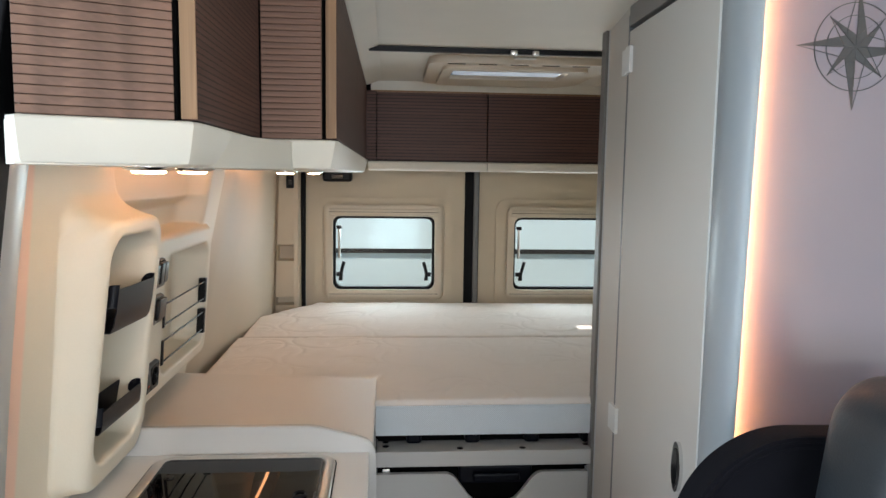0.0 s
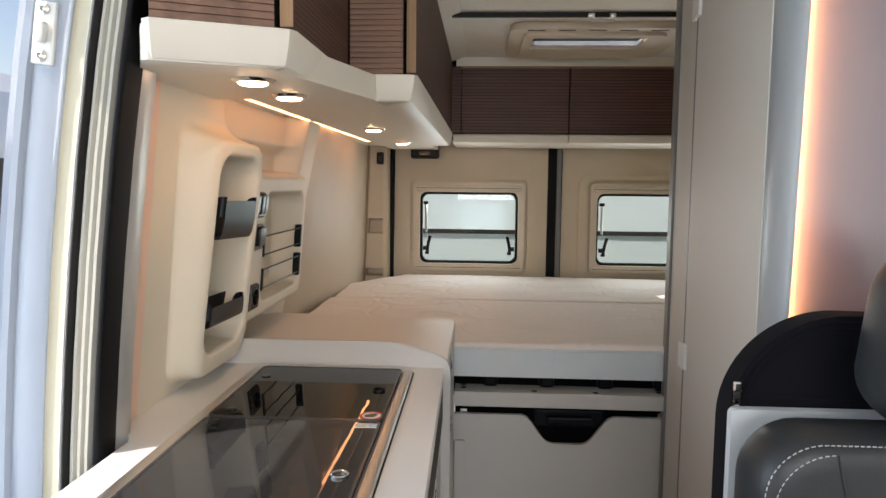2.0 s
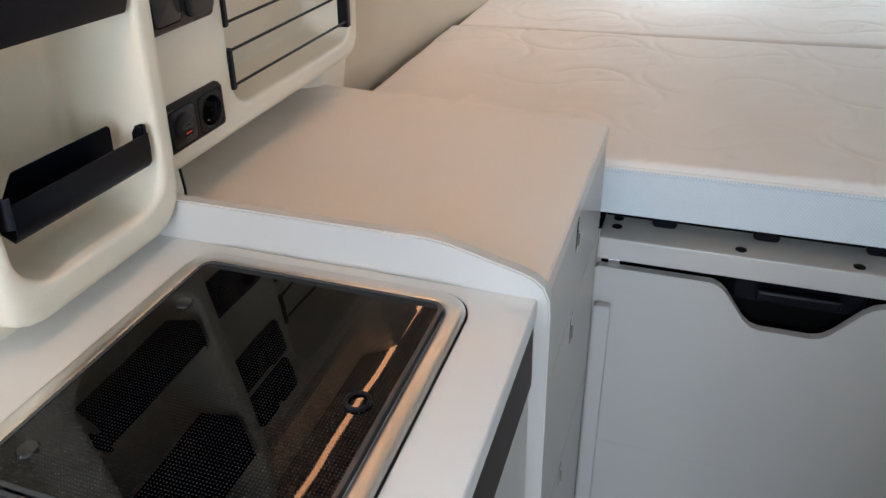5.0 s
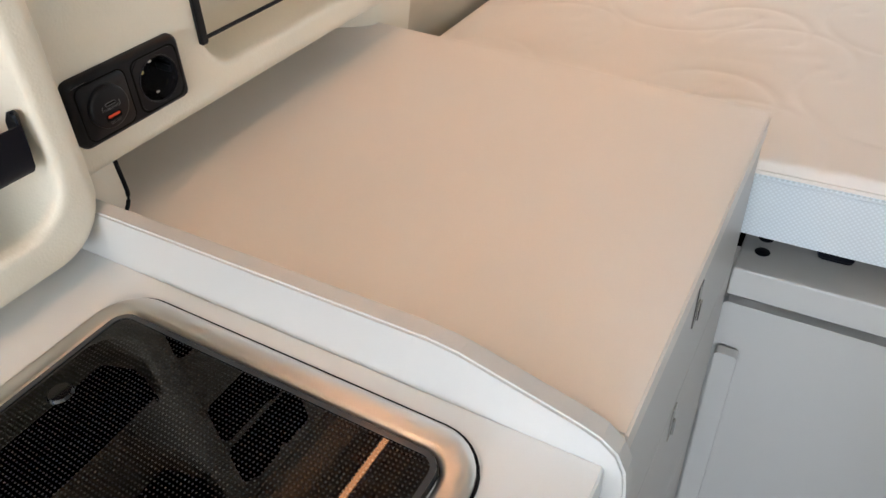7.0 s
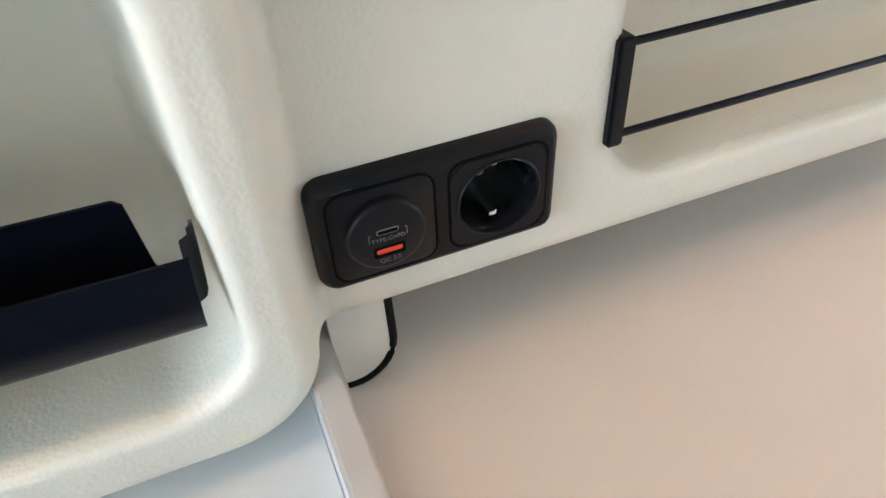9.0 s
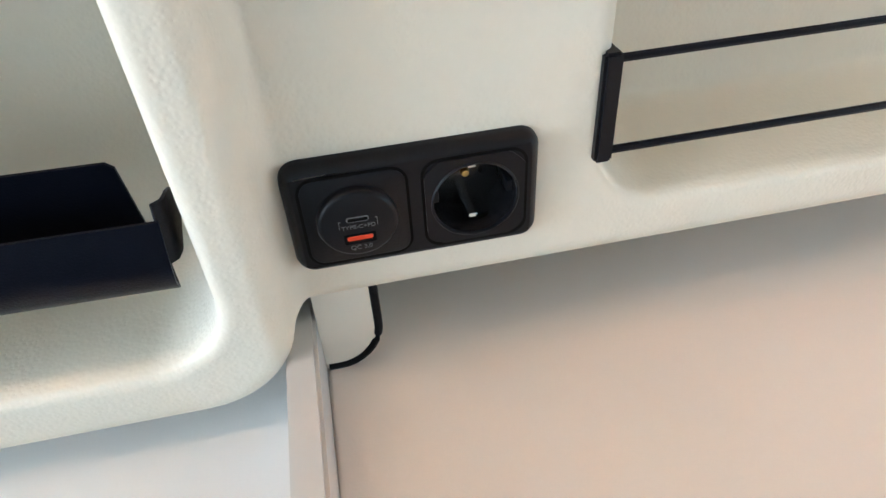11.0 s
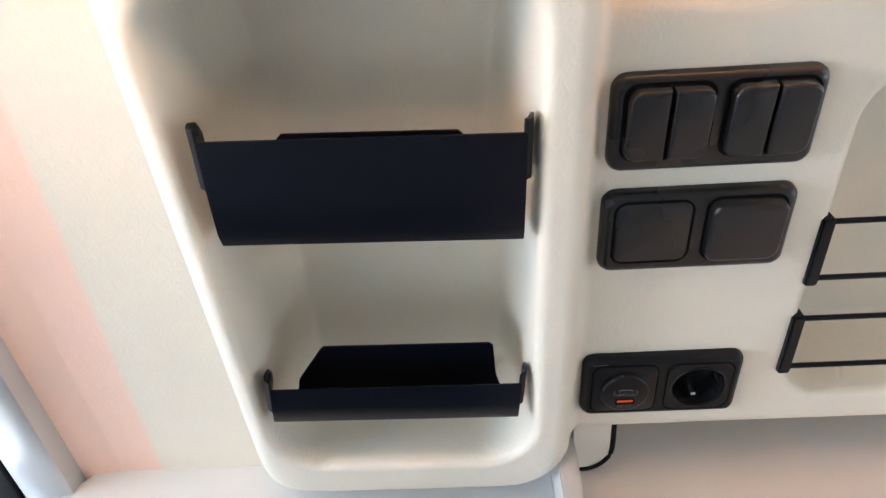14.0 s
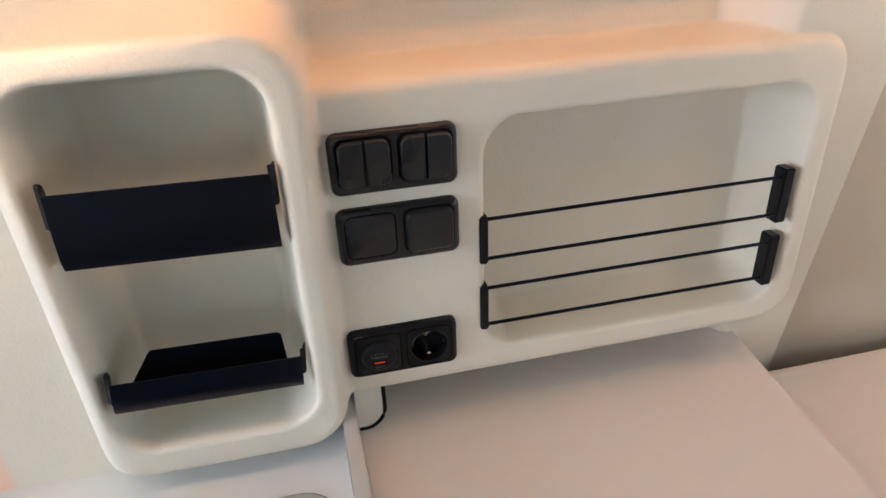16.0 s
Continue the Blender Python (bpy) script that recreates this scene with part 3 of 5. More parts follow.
# ---- rear doors ----
RY = 3.475
for sx, n in ((-0.1445, 1), (0.757, 2)):
    d = thing(f"rear_door_{n}", (sx, RY, 0.4), "beige lined rear van door with a hinged window", "door", kind="structure")
    x0, x1 = (-0.53, 0.255) if n == 1 else (0.328, 1.40)
    wo = rrect(sx - 0.285, sx + 0.285, 0.868, 1.322, 0.03)
    wi = rrect(sx - 0.252, sx + 0.252, 0.902, 1.270, 0.035)
    outer = [(x0 if u < sx else x1, 0.3 if v < 1.09 else 1.62) for u, v in wo]
    hole = ring(outer, wo, XZ(RY), 0.05)
    bmesh.ops.remove_doubles(hole, verts=hole.verts, dist=1e-5)
    part("lining", hole, DOOR_CREAM, d)
    em = ring(rrect(sx - 0.345, sx + 0.345, 0.80, 1.362, 0.06), rrect(sx - 0.30, sx + 0.30, 0.853, 1.337, 0.04), XZ(RY - 0.012), 0.014)
    part("raised_border", em, DOOR_CREAM, d, smooth=True)
    part("window_frame", ring(wo, wi, XZ(RY - 0.022), 0.05), FRAME_CREAM, d, smooth=True)
    for za, zb in ((1.276, 1.306), (0.872, 0.896)):
        part("blind_cassette", box(sx - 0.268, sx + 0.268, RY - 0.028, RY - 0.018, za, zb, bevel=0.004), FRAME_CREAM, d)
        part("cassette_groove", box(sx - 0.268, sx + 0.268, RY - 0.029, RY - 0.0275, (za + zb) / 2 - 0.001, (za + zb) / 2 + 0.001), BROWN_STRIP, d)
    part("rubber_seal", ring(rrect(sx - 0.254, sx + 0.254, 0.900, 1.272, 0.034), rrect(sx - 0.240, sx + 0.240, 0.914, 1.258, 0.034), XZ(RY + 0.012), 0.03), RUBBER, d)
    pane = part("pane", prism(rrect(sx - 0.244, sx + 0.244, 0.910, 1.262, 0.03), XZ(RY + 0.04), 0.006), CLEAR, d)
    pane.visible_shadow = False
    st = part("stay", tube([(sx - 0.222, RY + 0.012, 1.21), (sx - 0.221, RY + 0.012, 1.06)], 0.0065), STEEL, d, "steel gas window stay", smooth=True)
    part("stay_joint", box(sx - 0.235, sx - 0.210, RY, RY + 0.02, 1.205, 1.222, bevel=0.003), BLACK, d)
    for s in (-1, 1):
        cx = sx + s * 0.212
        bm = bmesh.new()
        add_box(bm, min(cx, cx + s * 0.024), max(cx, cx + s * 0.024), RY - 0.006, RY + 0.02, 0.968, 0.99, bevel=0.004)
        add_tube(bm, [(cx, RY - 0.005, 0.958), (cx - s * 0.001, RY - 0.012, 0.985), (cx - s * 0.006, RY - 0.016, 1.010), (cx - s * 0.016, RY - 0.018, 1.045)], 0.0085)
        add_tube(bm, [(cx - 0.012, RY - 0.004, 0.956), (cx + 0.008, RY - 0.004, 0.956)], 0.008)
        part("window_latch", bm, BLACK, d, "black plastic window latch", smooth=True)
part("seal_centre", box(0.255, 0.328, RY - 0.012, RY + 0.05, 0.3, 1.62, bevel=0.008), RUBBER, None, "black rubber seal between the rear doors", kind="structure")
part("seal_centre_lip", box(0.298, 0.323, RY - 0.026, RY - 0.010, 0.3, 1.62, bevel=0.006), SEAL_GREY, None, "grey lip of the rear door seal", kind="structure")
part("seal_left", tube([(-0.54, RY - 0.03, 0.5), (-0.541, RY - 0.03, 1.0), (-0.535, RY - 0.03, 1.58)], 0.014, 10), RUBBER, None, "black rubber seal beside the rear door", smooth=True, kind="structure")

# corner post with two grips
bm = bmesh.new()
post_x = lambda z: -0.670 + 0.03 * (z - 0.85)
zs = (0.5, 0.845, 0.885, 1.06, 1.137, 1.58)
rows = []
for z in zs:
    rows.append([bm.verts.new(p) for p in ((post_x(z), 3.37, z), (-0.650 + 0.04 * (z - 1.1), 3.352, z), (-0.573, 3.352, z), (-0.551, 3.355, z), (-0.545, 3.47, z))])
for i, (a, b) in enumerate(zip(rows, rows[1:])):
    for k in range(4):
        if not (k == 1 and i in (1, 3)):
            bm.faces.new((a[k], a[k + 1], b[k + 1], b[k]))
for i in (1, 3):
    q = [rows[i][1], rows[i][2], rows[i + 1][2], rows[i + 1][1]]
    inn = [bm.verts.new(Vector(v.co) + Vector((0.004 if n in (0, 3) else -0.004, 0.06, 0.004 if n < 2 else -0.012))) for n, v in enumerate(q)]
    for k in range(4):
        bm.faces.new((q[k], q[(k + 1) % 4], inn[(k + 1) % 4], inn[k]))
    bm.faces.new(inn)
part("corner_post", bm, BEIGE, None, "beige corner post with two recessed grips", kind="structure")
# small square switch on the post
sp = thing("post_switch", (-0.575, 3.35, 1.44), "small black square switch on the corner post", "switch")
part("body", box(-0.603, -0.567, 3.336, 3.353, 1.405, 1.465, bevel=0.006), BLACK, sp)
part("lens", box(-0.595, -0.575, 3.332, 3.338, 1.418, 1.448, bevel=0.003), GLOSS_BLACK, sp)
# latch housing above the rear window
bl = thing("latch_housing", (-0.36, 3.46, 1.49), "black plastic latch housing above the rear window", "door latch")
part("body", box(-0.44, -0.30, 3.40, RY, 1.438, 1.53, bevel=0.012), BLACK, bl)
part("grip", box(-0.40, -0.34, 3.392, 3.404, 1.450, 1.475, bevel=0.005), GLOSS_BLACK, bl)

# ---- sliding door post on the left ----
def post_strip(name, pts, mat, label, z0=FL, z1=1.80, lean=0.118):
    """A strip up the door post; pts: its outline in plan at z = 1.3."""
    bm = bmesh.new()
    rows = []
    for z in np.linspace(z0, z1, 14):
        dx = lean * (z - 1.3) + 0.10 * (z - 1.3) * abs(z - 1.3) * (1 if z > 1.3 else -0.6)
        dy = 0.0
        rows.append([bm.verts.new((x + dx, y + dy, z)) for x, y in pts])
    for a, b in zip(rows, rows[1:]):
        for k in range(len(pts)):
            j = (k + 1) % len(pts)
            bm.faces.new((a[k], a[j], b[j], b[k]))
    return part(name, bm, mat, None, label, smooth=True, kind="structure", angle=50)


def oval(cx, cy, rx, ry, n=14):
    return [(cx + rx * math.cos(2 * math.pi * k / n), cy + ry * math.sin(2 * math.pi * k / n)) for k in range(n)]


post_strip("post_trim", [(-0.6175, 0.9160), (-0.6160, 0.9180), (-0.6160, 0.9600), (-0.6180, 0.9630), (-0.6450, 0.9650), (-0.6450, 0.9160)], TRIM_DULL, "satin metal edge trim of the door post")
post_strip("post_seal", [(x - 0.6200, y + 0.8875) for x, y in rrect(-0.0050, 0.0050, -0.0280, 0.0280, 0.0045, 5)], RUBBER, "black rubber door seal on the post")
for i in range(3):
    post_strip("post_rib", oval(-0.6505 - i * 0.0115, 0.903, 0.0068, 0.013, 10), RIBBED, "grey ribbed seal beside the black rubber")
post_strip("post_felt", oval(-0.6840, 0.897, 0.0058, 0.014, 8), FELT, "fuzzy black felt strip of the door seal")
post_strip("post_felt_edge", oval(-0.6915, 0.899, 0.0040, 0.012, 8), WHITE_PLASTIC, "white edge of the felt strip")
post_strip("post_primer", [(-0.693, 0.900), (-0.710, 0.908), (-0.727, 0.905), (-0.727, 0.96), (-0.678, 0.96)], PRIMER, "cream painted flange of the door post")
post_strip("post_body", [(-0.727, 0.900), (-0.732, 0.896), (-0.776, 0.898), (-0.780, 0.888), (-0.790, 0.886), (-0.796, 0.894), (-0.803, 0.890), (-0.814, 0.905), (-0.820, 1.03), (-0.727, 1.03)], PAINT, "pale blue grey painted door post of the van body")
post_strip("post_back", [(-0.66, 0.93), (-0.66, 1.05), (-0.81, 1.05), (-0.81, 0.96)], PRIMER, "cream painted inside of the door post")
strik = thing("door_striker", (-0.725, 0.90, 1.53), "white door contact plate with two screws", "door contact")
M = Matrix.Translation((-0.728, 0.893, 1.53)) @ Matrix.Rotation(radians(7), 4, "Y")
part("plate", box(-0.017, 0.017, -0.004, 0.004, -0.046, 0.046, bevel=0.003, m=M), WHITE_PLASTIC, strik)
part("plunger", box(-0.008, 0.008, -0.018, -0.002, -0.016, 0.016, bevel=0.005, m=M), WHITE_PLASTIC, strik)
for s in (-1, 1):
    scr = part("screw", lathe([(0.0, -0.0), (0.0085, 0.0), (0.0085, 0.003), (0.004, 0.0055), (0.0035, 0.002), (0, 0.002)], M @ Vector((0, -0.004, s * 0.034)), (0, -1, 0), 14), STEEL, strik, "steel screw", smooth=True)

# ---- outdoors ----
part("ground", box(-300, 300, -300, 300, -0.75, -0.70), ASPHALT, None, "grey asphalt forecourt", kind="structure")


def parked_van(name, base, ln, facing, label, stripe):
    """A plain panel van's side: body with rounded roof edge, windows, sill and wheels. facing: the normal's axis and sign."""
    v = thing(name, base, label, "van")
    ax, s = facing
    put = (lambda u, w, z: (base[0] + s * w, base[1] + u, z)) if ax == "x" else (lambda u, w, z: (base[0] + u, base[1] + s * w, z))
    h = 1.9
    prof = [(0, -0.35), (0.04, 0.2), (0.05, 1.0), (0.02, 1.5), (-0.05, h - 0.12), (-0.16, h), (-1.7, h), (-1.8, -0.35)]
    part("body", prism([(w, z) for w, z in prof], lambda w, z, u: put(u - ln / 2, w, z), ln), VAN_WHITE, v)
    for i, (a, b) in enumerate(((-0.46, -0.08), (-0.02, 0.42)) if not stripe else ()):
        part("side_window", prism(rrect(a * ln, b * ln, 0.95, 1.42, 0.06), lambda u, z, w: put(u, 0.042 + w, z), 0.012), GLOSS_BLACK, v, "dark side window")
    if stripe:
        part("stripe", prism(rrect(-ln / 2, ln / 2, 1.005, 1.032, 0.01), lambda u, z, w: put(u, 0.05 + w, z), 0.012), BROWN_STRIP, v, "dark grey rubbing strip")
    else:
        part("rubbing_strip", prism(rrect(-ln / 2, ln / 2, 0.36, 0.62, 0.03), lambda u, z, w: put(u, 0.045 + w, z), 0.02), BLACK, v, "dark grey rubbing strip")
    for u in (-0.33, 0.33):
        c = put(u * ln, 0.06, -0.36)
        wheel = part("wheel", lathe([(0.0, -0.2), (0.33, -0.2), (0.34, -0.15), (0.34, -0.03), (0.31, 0.0), (0.22, 0.0), (0.20, -0.03), (0.0, -0.02)], c, (s, 0, 0) if ax == "x" else (0, s, 0), 28), RUBBER, v, smooth=True)
    return v


parked_van("parked_van", (0.2, 4.25, -0.7), 6.0, ("y", -1), "white van parked close behind the rear windows", True)
parked_van("parked_van", (-2.6, 3.9, -0.7), 5.0, ("x", 1), "white van parked beyond the open sliding door", False)

# ---- overhead cabinets ----
def overhead(p, q, y1, xb, label, doors):
    """A wall cabinet whose end, from p to q in plan, shows walnut slats and whose doors face the aisle."""
    c = thing("overhead_cabinet", ((p[0] + q[0]) / 2, (q[1] + y1) / 2, 1.535), label, "wall cabinet", "walnut cabinets along the ceiling")
    part("carcass", prism([(-0.80, max(p[1], 1.0) + 0.012), (p[0], max(p[1], 1.0) + 0.012), (p[0], p[1] + 0.012), (q[0], q[1] + 0.006), (xb - 0.004, q[1] + 0.006), (xb - 0.004, y1), (-0.80, y1)], XY(1.536), CZ - 1.537), DARK_GAP, c)
    d = Vector((q[0] - p[0], q[1] - p[1], 0))
    m = Matrix.Translation((p[0], p[1], 0)) @ Matrix.Rotation(math.atan2(d.y, d.x), 4, "Z")
    first = part("slat", box(0, d.length, 0, 0.005, 1.5395, 1.5495, bevel=0.0005, seg=1, m=m), WALNUT, c)
    for i in range(1, 30):
        ob = new("slat", first.data)
        ob.parent, ob.matrix_parent_inverse = c, first.matrix_parent_inverse
        ob.location = (0, 0, i * 0.0109)
    for a, b in zip(doors, doors[1:]):
        leaf = part("door", box(xb, xb + 0.021, a + 0.002, b - 0.002, 1.539, CZ - 0.012, bevel=0.002), WALNUT_DOOR, c, "dark walnut door with fine lines")
        part("edge_band", box(xb + 0.001, xb + 0.020, a - 0.0012, a + 0.0025, 1.541, CZ - 0.014), WALNUT_EDGE, leaf, "lighter walnut edge band")
    return c


overhead((-0.540, 0.831), (-0.386, 0.901), 1.326, -0.379, "walnut slatted wall cabinet by the sliding door", (0.903, 1.327))
overhead((-0.356, 1.331), (-0.246, 1.331), 2.995, -0.239, "long walnut wall cabinet over the bed end", (1.329, 2.15, 2.996))

# cream moulding under the cabinets
PLAN = [(-0.60, 1.05, 1, 0), (-0.557, 0.87, 1, 0.2), (-0.549, 0.826, 0.5, 0.8), (-0.535, 0.8187, -0.2, 0.95), (-0.380, 0.888, -0.3, 0.95), (-0.362, 0.897, -0.7, 0.7), (-0.355, 0.913, -1, 0.2), (-0.355, 1.270, -1, 0), (-0.352, 1.297, -1, 0.4), (-0.340, 1.314, -0.7, 0.8),
        (-0.320, 1.320, -0.1, 1), (-0.236, 1.320, -0.2, 1), (-0.221, 1.325, -0.7, 0.7), (-0.215, 1.340, -1, 0.2), (-0.214, 2.0, -1, 0), (-0.213, 2.97, -1, 0), (-0.213, 3.03, -1, 0)]
bm = bmesh.new()
rows = []
for inset, z in ((0.012, 1.5385), (0.001, 1.5365), (0.0, 1.534), (0.005, 1.512), (0.012, 1.490), (0.0155, 1.485), (0.021, 1.4828), (0.05, 1.4825)):
    rows.append([bm.verts.new((x + inset * nx, y + inset * ny, z)) for x, y, nx, ny in PLAN])
rows.append([bm.verts.new((-0.50 if x < -0.5 else min(-0.42, x - 0.2), y + 0.05 * ny + (0.05 if x < -0.5 else 0), 1.4825)) for x, y, nx, ny in PLAN])
for a, b in zip(rows, rows[1:]):
    for k in range(len(PLAN) - 1):
        bm.faces.new((a[k], a[k + 1], b[k + 1], b[k]))
part("cabinet_moulding", bm, CREAM_SMOOTH, None, "cream moulding under the wall cabinets", smooth=True, kind="structure", angle=28)
part("moulding_base", prism([(-0.80, 1.05), (-0.62, 0.960), (-0.556, 0.838), (-0.545, 0.834), (-0.40, 0.902), (-0.30, 1.298), (-0.80, 1.298)], XY(1.4821), 0.05), CREAM_SMOOTH, None, "cream underside below the wall cabinets", kind="structure")
part("moulding_base_rear", prism([(-0.30, 1.4821), (-0.530, 1.4821), (-0.546, 1.4965), (-0.80, 1.4965), (-0.80, 1.533), (-0.30, 1.533)], lambda u, v, w: (u, 1.2985 + w, v), 2.10), CREAM_SMOOTH, None, "cream underside of the wall cabinets, stepped up along the wall", kind="structure")
part("ceiling_cove", prism([(-0.218, 1.846), (-0.212, 1.846), (-0.155, CZ), (-0.218, CZ)], lambda u, v, w: (u, 0.9 + w, v), 2.08), CEILING, None, "off-white cove between cabinets and ceiling", kind="structure")

strip = thing("led_strip", (-0.58, 2.1, 1.496), "warm LED strip under the wall cabinets", "light strip")
SKEW = Matrix(((1, 0.0085, 0, -0.0085 * 2.1), (0, 1, 0, 0), (0, 0, 1, 0), (0, 0, 0, 1)))
part("profile", box(-0.596, -0.579, 1.303, 2.955, 1.4942, 1.4964, m=SKEW), ALU, strip)
for a, b in ((1.306, 1.742), (1.748, 2.952)):
    part("diffuser", box(-0.5930, -0.5825, a, b, 1.4926, 1.4943, m=SKEW), LED, strip, "lit warm diffuser")


def spot(x, y):
    s = thing("ceiling_spot", (x, y, 1.4825), "round chrome spotlight, lit warm, under the cabinets", "spotlight", "spotlights under the wall cabinets")
    part("bezel", lathe([(0.0, 0.004), (0.037, 0.004), (0.037, 0.0), (0.033, -0.004), (0.0265, -0.0055), (0.0255, -0.003), (0.0, -0.003)], (x, y, 1.4815), n=36), CHROME, s, smooth=True)
    part("lens", lathe([(0.0, 0.0), (0.0235, 0.0), (0.0235, -0.0035), (0.020, -0.0055), (0.0, -0.006)], (x, y, 1.4780), n=30), SPOT, s, "lit frosted lens", smooth=True)
    return s


first_spot = spot(-0.458, 1.020)
for x, y in ((-0.455, 1.228), (-0.42, 2.06), (-0.415, 2.79)):
    copy_thing(first_spot, Matrix.Translation((x, y, 1.4825)))

rear = thing("rear_cabinet", (0.6, 2.99, 1.54), "dark walnut cabinet with two doors above the rear windows", "wall cabinet", "walnut cabinets along the ceiling")
part("carcass", box(-0.80, 1.40, 3.027, 3.44, 1.534, CZ - 0.001), DARK_GAP, rear)
part("filler", box(-0.222, -0.177, 3.007, 3.027, 1.536, 1.826, bevel=0.001), WALNUT_REAR, rear)
for a, b in ((-0.174, 0.2955), (0.2995, 0.83), (0.834, 1.40)):
    part("door", box(a, b, 3.005, 3.026, 1.536, 1.820, bevel=0.0015), WALNUT_REAR, rear, "dark walnut door with fine lines")
part("top_rail", box(-0.20, 1.40, 3.009, 3.027, 1.821, 1.829), WALNUT_EDGE, rear)
part("rear_header", box(-0.20, 1.40, 3.011, 3.027, 1.830, CZ), CEILING, None, "off-white strip above the rear cabinet", kind="structure")
for a, b in ((-0.21, 0.2955), (0.2995, 1.40)):
    part("rear_cabinet_moulding", prism([(2.993, 1.531), (2.989, 1.525), (2.991, 1.508), (3.0, 1.497), (3.035, 1.494), (3.44, 1.494), (3.44, 1.533), (3.0, 1.533)], lambda u, v, w, a=a: (a + w, u, v), b - a), CREAM_SMOOTH, None,
         "cream moulding under the rear cabinet", smooth=True, kind="structure")

# ---- kitchen unit ----
SHEAR = Matrix(((1, -0.008, 0, 0.008 * 1.39), (0, 1, 0, 0), (0, 0, 1, 0), (0, 0, 0, 1)))
HX0, HX1, HY0, HY1 = -0.580, -0.2235, 0.58, 1.391
wt = thing("worktop", (-0.4, 1.0, 0.87), "white laminate kitchen worktop with a cut-out for the hob", "worktop")
bm = bmesh.new()
hl = lambda y: HX0 + 0.03 + 0.008 * (1.39 - y)
hr = lambda y: HX1 - 0.03 + 0.008 * (1.39 - y)
fe = lambda y: -0.1605 + 0.016 * (1.41 - y)
ya, yb = HY0 + 0.03, HY1 - 0.03
for poly in (((-0.70, yb), (fe(yb), yb), (fe(1.4108), 1.4108), (-0.70, 1.4108)),
             ((hr(ya), ya), (fe(ya), ya), (fe(yb), yb), (hr(yb), yb)),
             ((-0.70, 0.99), (-0.648, 0.95), (-0.637, 0.93), (-0.637, ya), (hl(ya), ya), (hl(yb), yb), (-0.70, yb)),
             ((-0.637, 0.40), (fe(0.40), 0.40), (fe(ya), ya), (-0.637, ya))):
    b2 = prism(poly, XY(0.872), 0.028)
    me = bpy.data.meshes.new("piece")
    b2.to_mesh(me)
    b2.free()
    bm.from_mesh(me)
    bpy.data.meshes.remove(me)
bmesh.ops.remove_doubles(bm, verts=bm.verts, dist=1e-4)
part("top", bm, WHITE_TOP, wt)
part("front_edge", prism([(0, 0.872), (0.0015, 0.874), (0.0015, 0.898), (0, 0.900)], lambda u, v, w: (fe(0.4 + w) + u, 0.4 + w, v), 1.0105), WHITE_TOP, wt)

kit = thing("kitchen_cabinet", (-0.4, 0.95, FL), "grey kitchen base cabinet with a dark brown grip rail", "kitchen cabinet")
part("carcass", box(-0.632, -0.19, 0.42, 1.403, FL, 0.76), GREY_FRONT, kit)
part("grip_rail", prism([(0, 0.778), (0.003, 0.782), (0.003, 0.866), (0, 0.870), (-0.03, 0.870), (-0.03, 0.778)], lambda u, v, w: (fe(0.42 + w) - 0.003 + u, 0.42 + w, v), 0.983), BROWN_STRIP, kit, "dark brown grip rail")
for za, zb in ((0.48, 0.774), (0.19, 0.477), (FL + 0.06, 0.187)):
    d = part("drawer_front", prism([(0, za), (0.004, za + 0.004), (0.004, zb - 0.004), (0, zb), (-0.014, zb), (-0.014, za)], lambda u, v, w: (fe(0.42 + w) - 0.007 + u, 0.42 + w, v), 0.98), GREY_FRONT, kit)
    plate = part("latch", box(-0.1615, -0.1565, 1.112, 1.128, zb - 0.066, zb - 0.010, bevel=0.0015), CHROME, d, "chrome push latch")
    part("bar", box(-0.1570, -0.1520, 1.1165, 1.1235, zb - 0.058, zb - 0.026, bevel=0.0015), CHROME, plate)

part("partition", prism([(-0.675, FL), (-0.675, 0.957), (-0.286, 0.957), (-0.262, 0.954), (-0.178, 0.931), (-0.163, 0.925), (-0.152, 0.915), (-0.146, 0.900), (-0.144, 0.88), (-0.144, FL)][::-1],
                        lambda u, v, w: (u, 1.4112 + w, v), 0.0170), GREY_FRONT, None, "light grey partition board between worktop and cabinet", kind="structure")
for ob in (bpy.data.objects["partition"],):
    bv = bmesh.new()
    bv.from_mesh(ob.data)
    bmesh.ops.bevel(bv, geom=[e for e in bv.edges if abs(e.verts[0].co.y - e.verts[1].co.y) < 1e-4], offset=0.002, segments=2, affect="EDGES")
    bv.to_mesh(ob.data)
    bv.free()

hob = thing("hob_and_sink", (-0.4, 0.98, 0.9), "steel framed hob and sink under smoked glass lids", "hob")


def sheared(bm):
    bmesh.ops.transform(bm, matrix=SHEAR, verts=bm.verts)
    return bm


def frame_loop(inset, z, r):
    return [(u, v, z) for u, v in rrect(HX0 + inset, HX1 - inset, HY0 + inset, HY1 - inset, r, 8)]


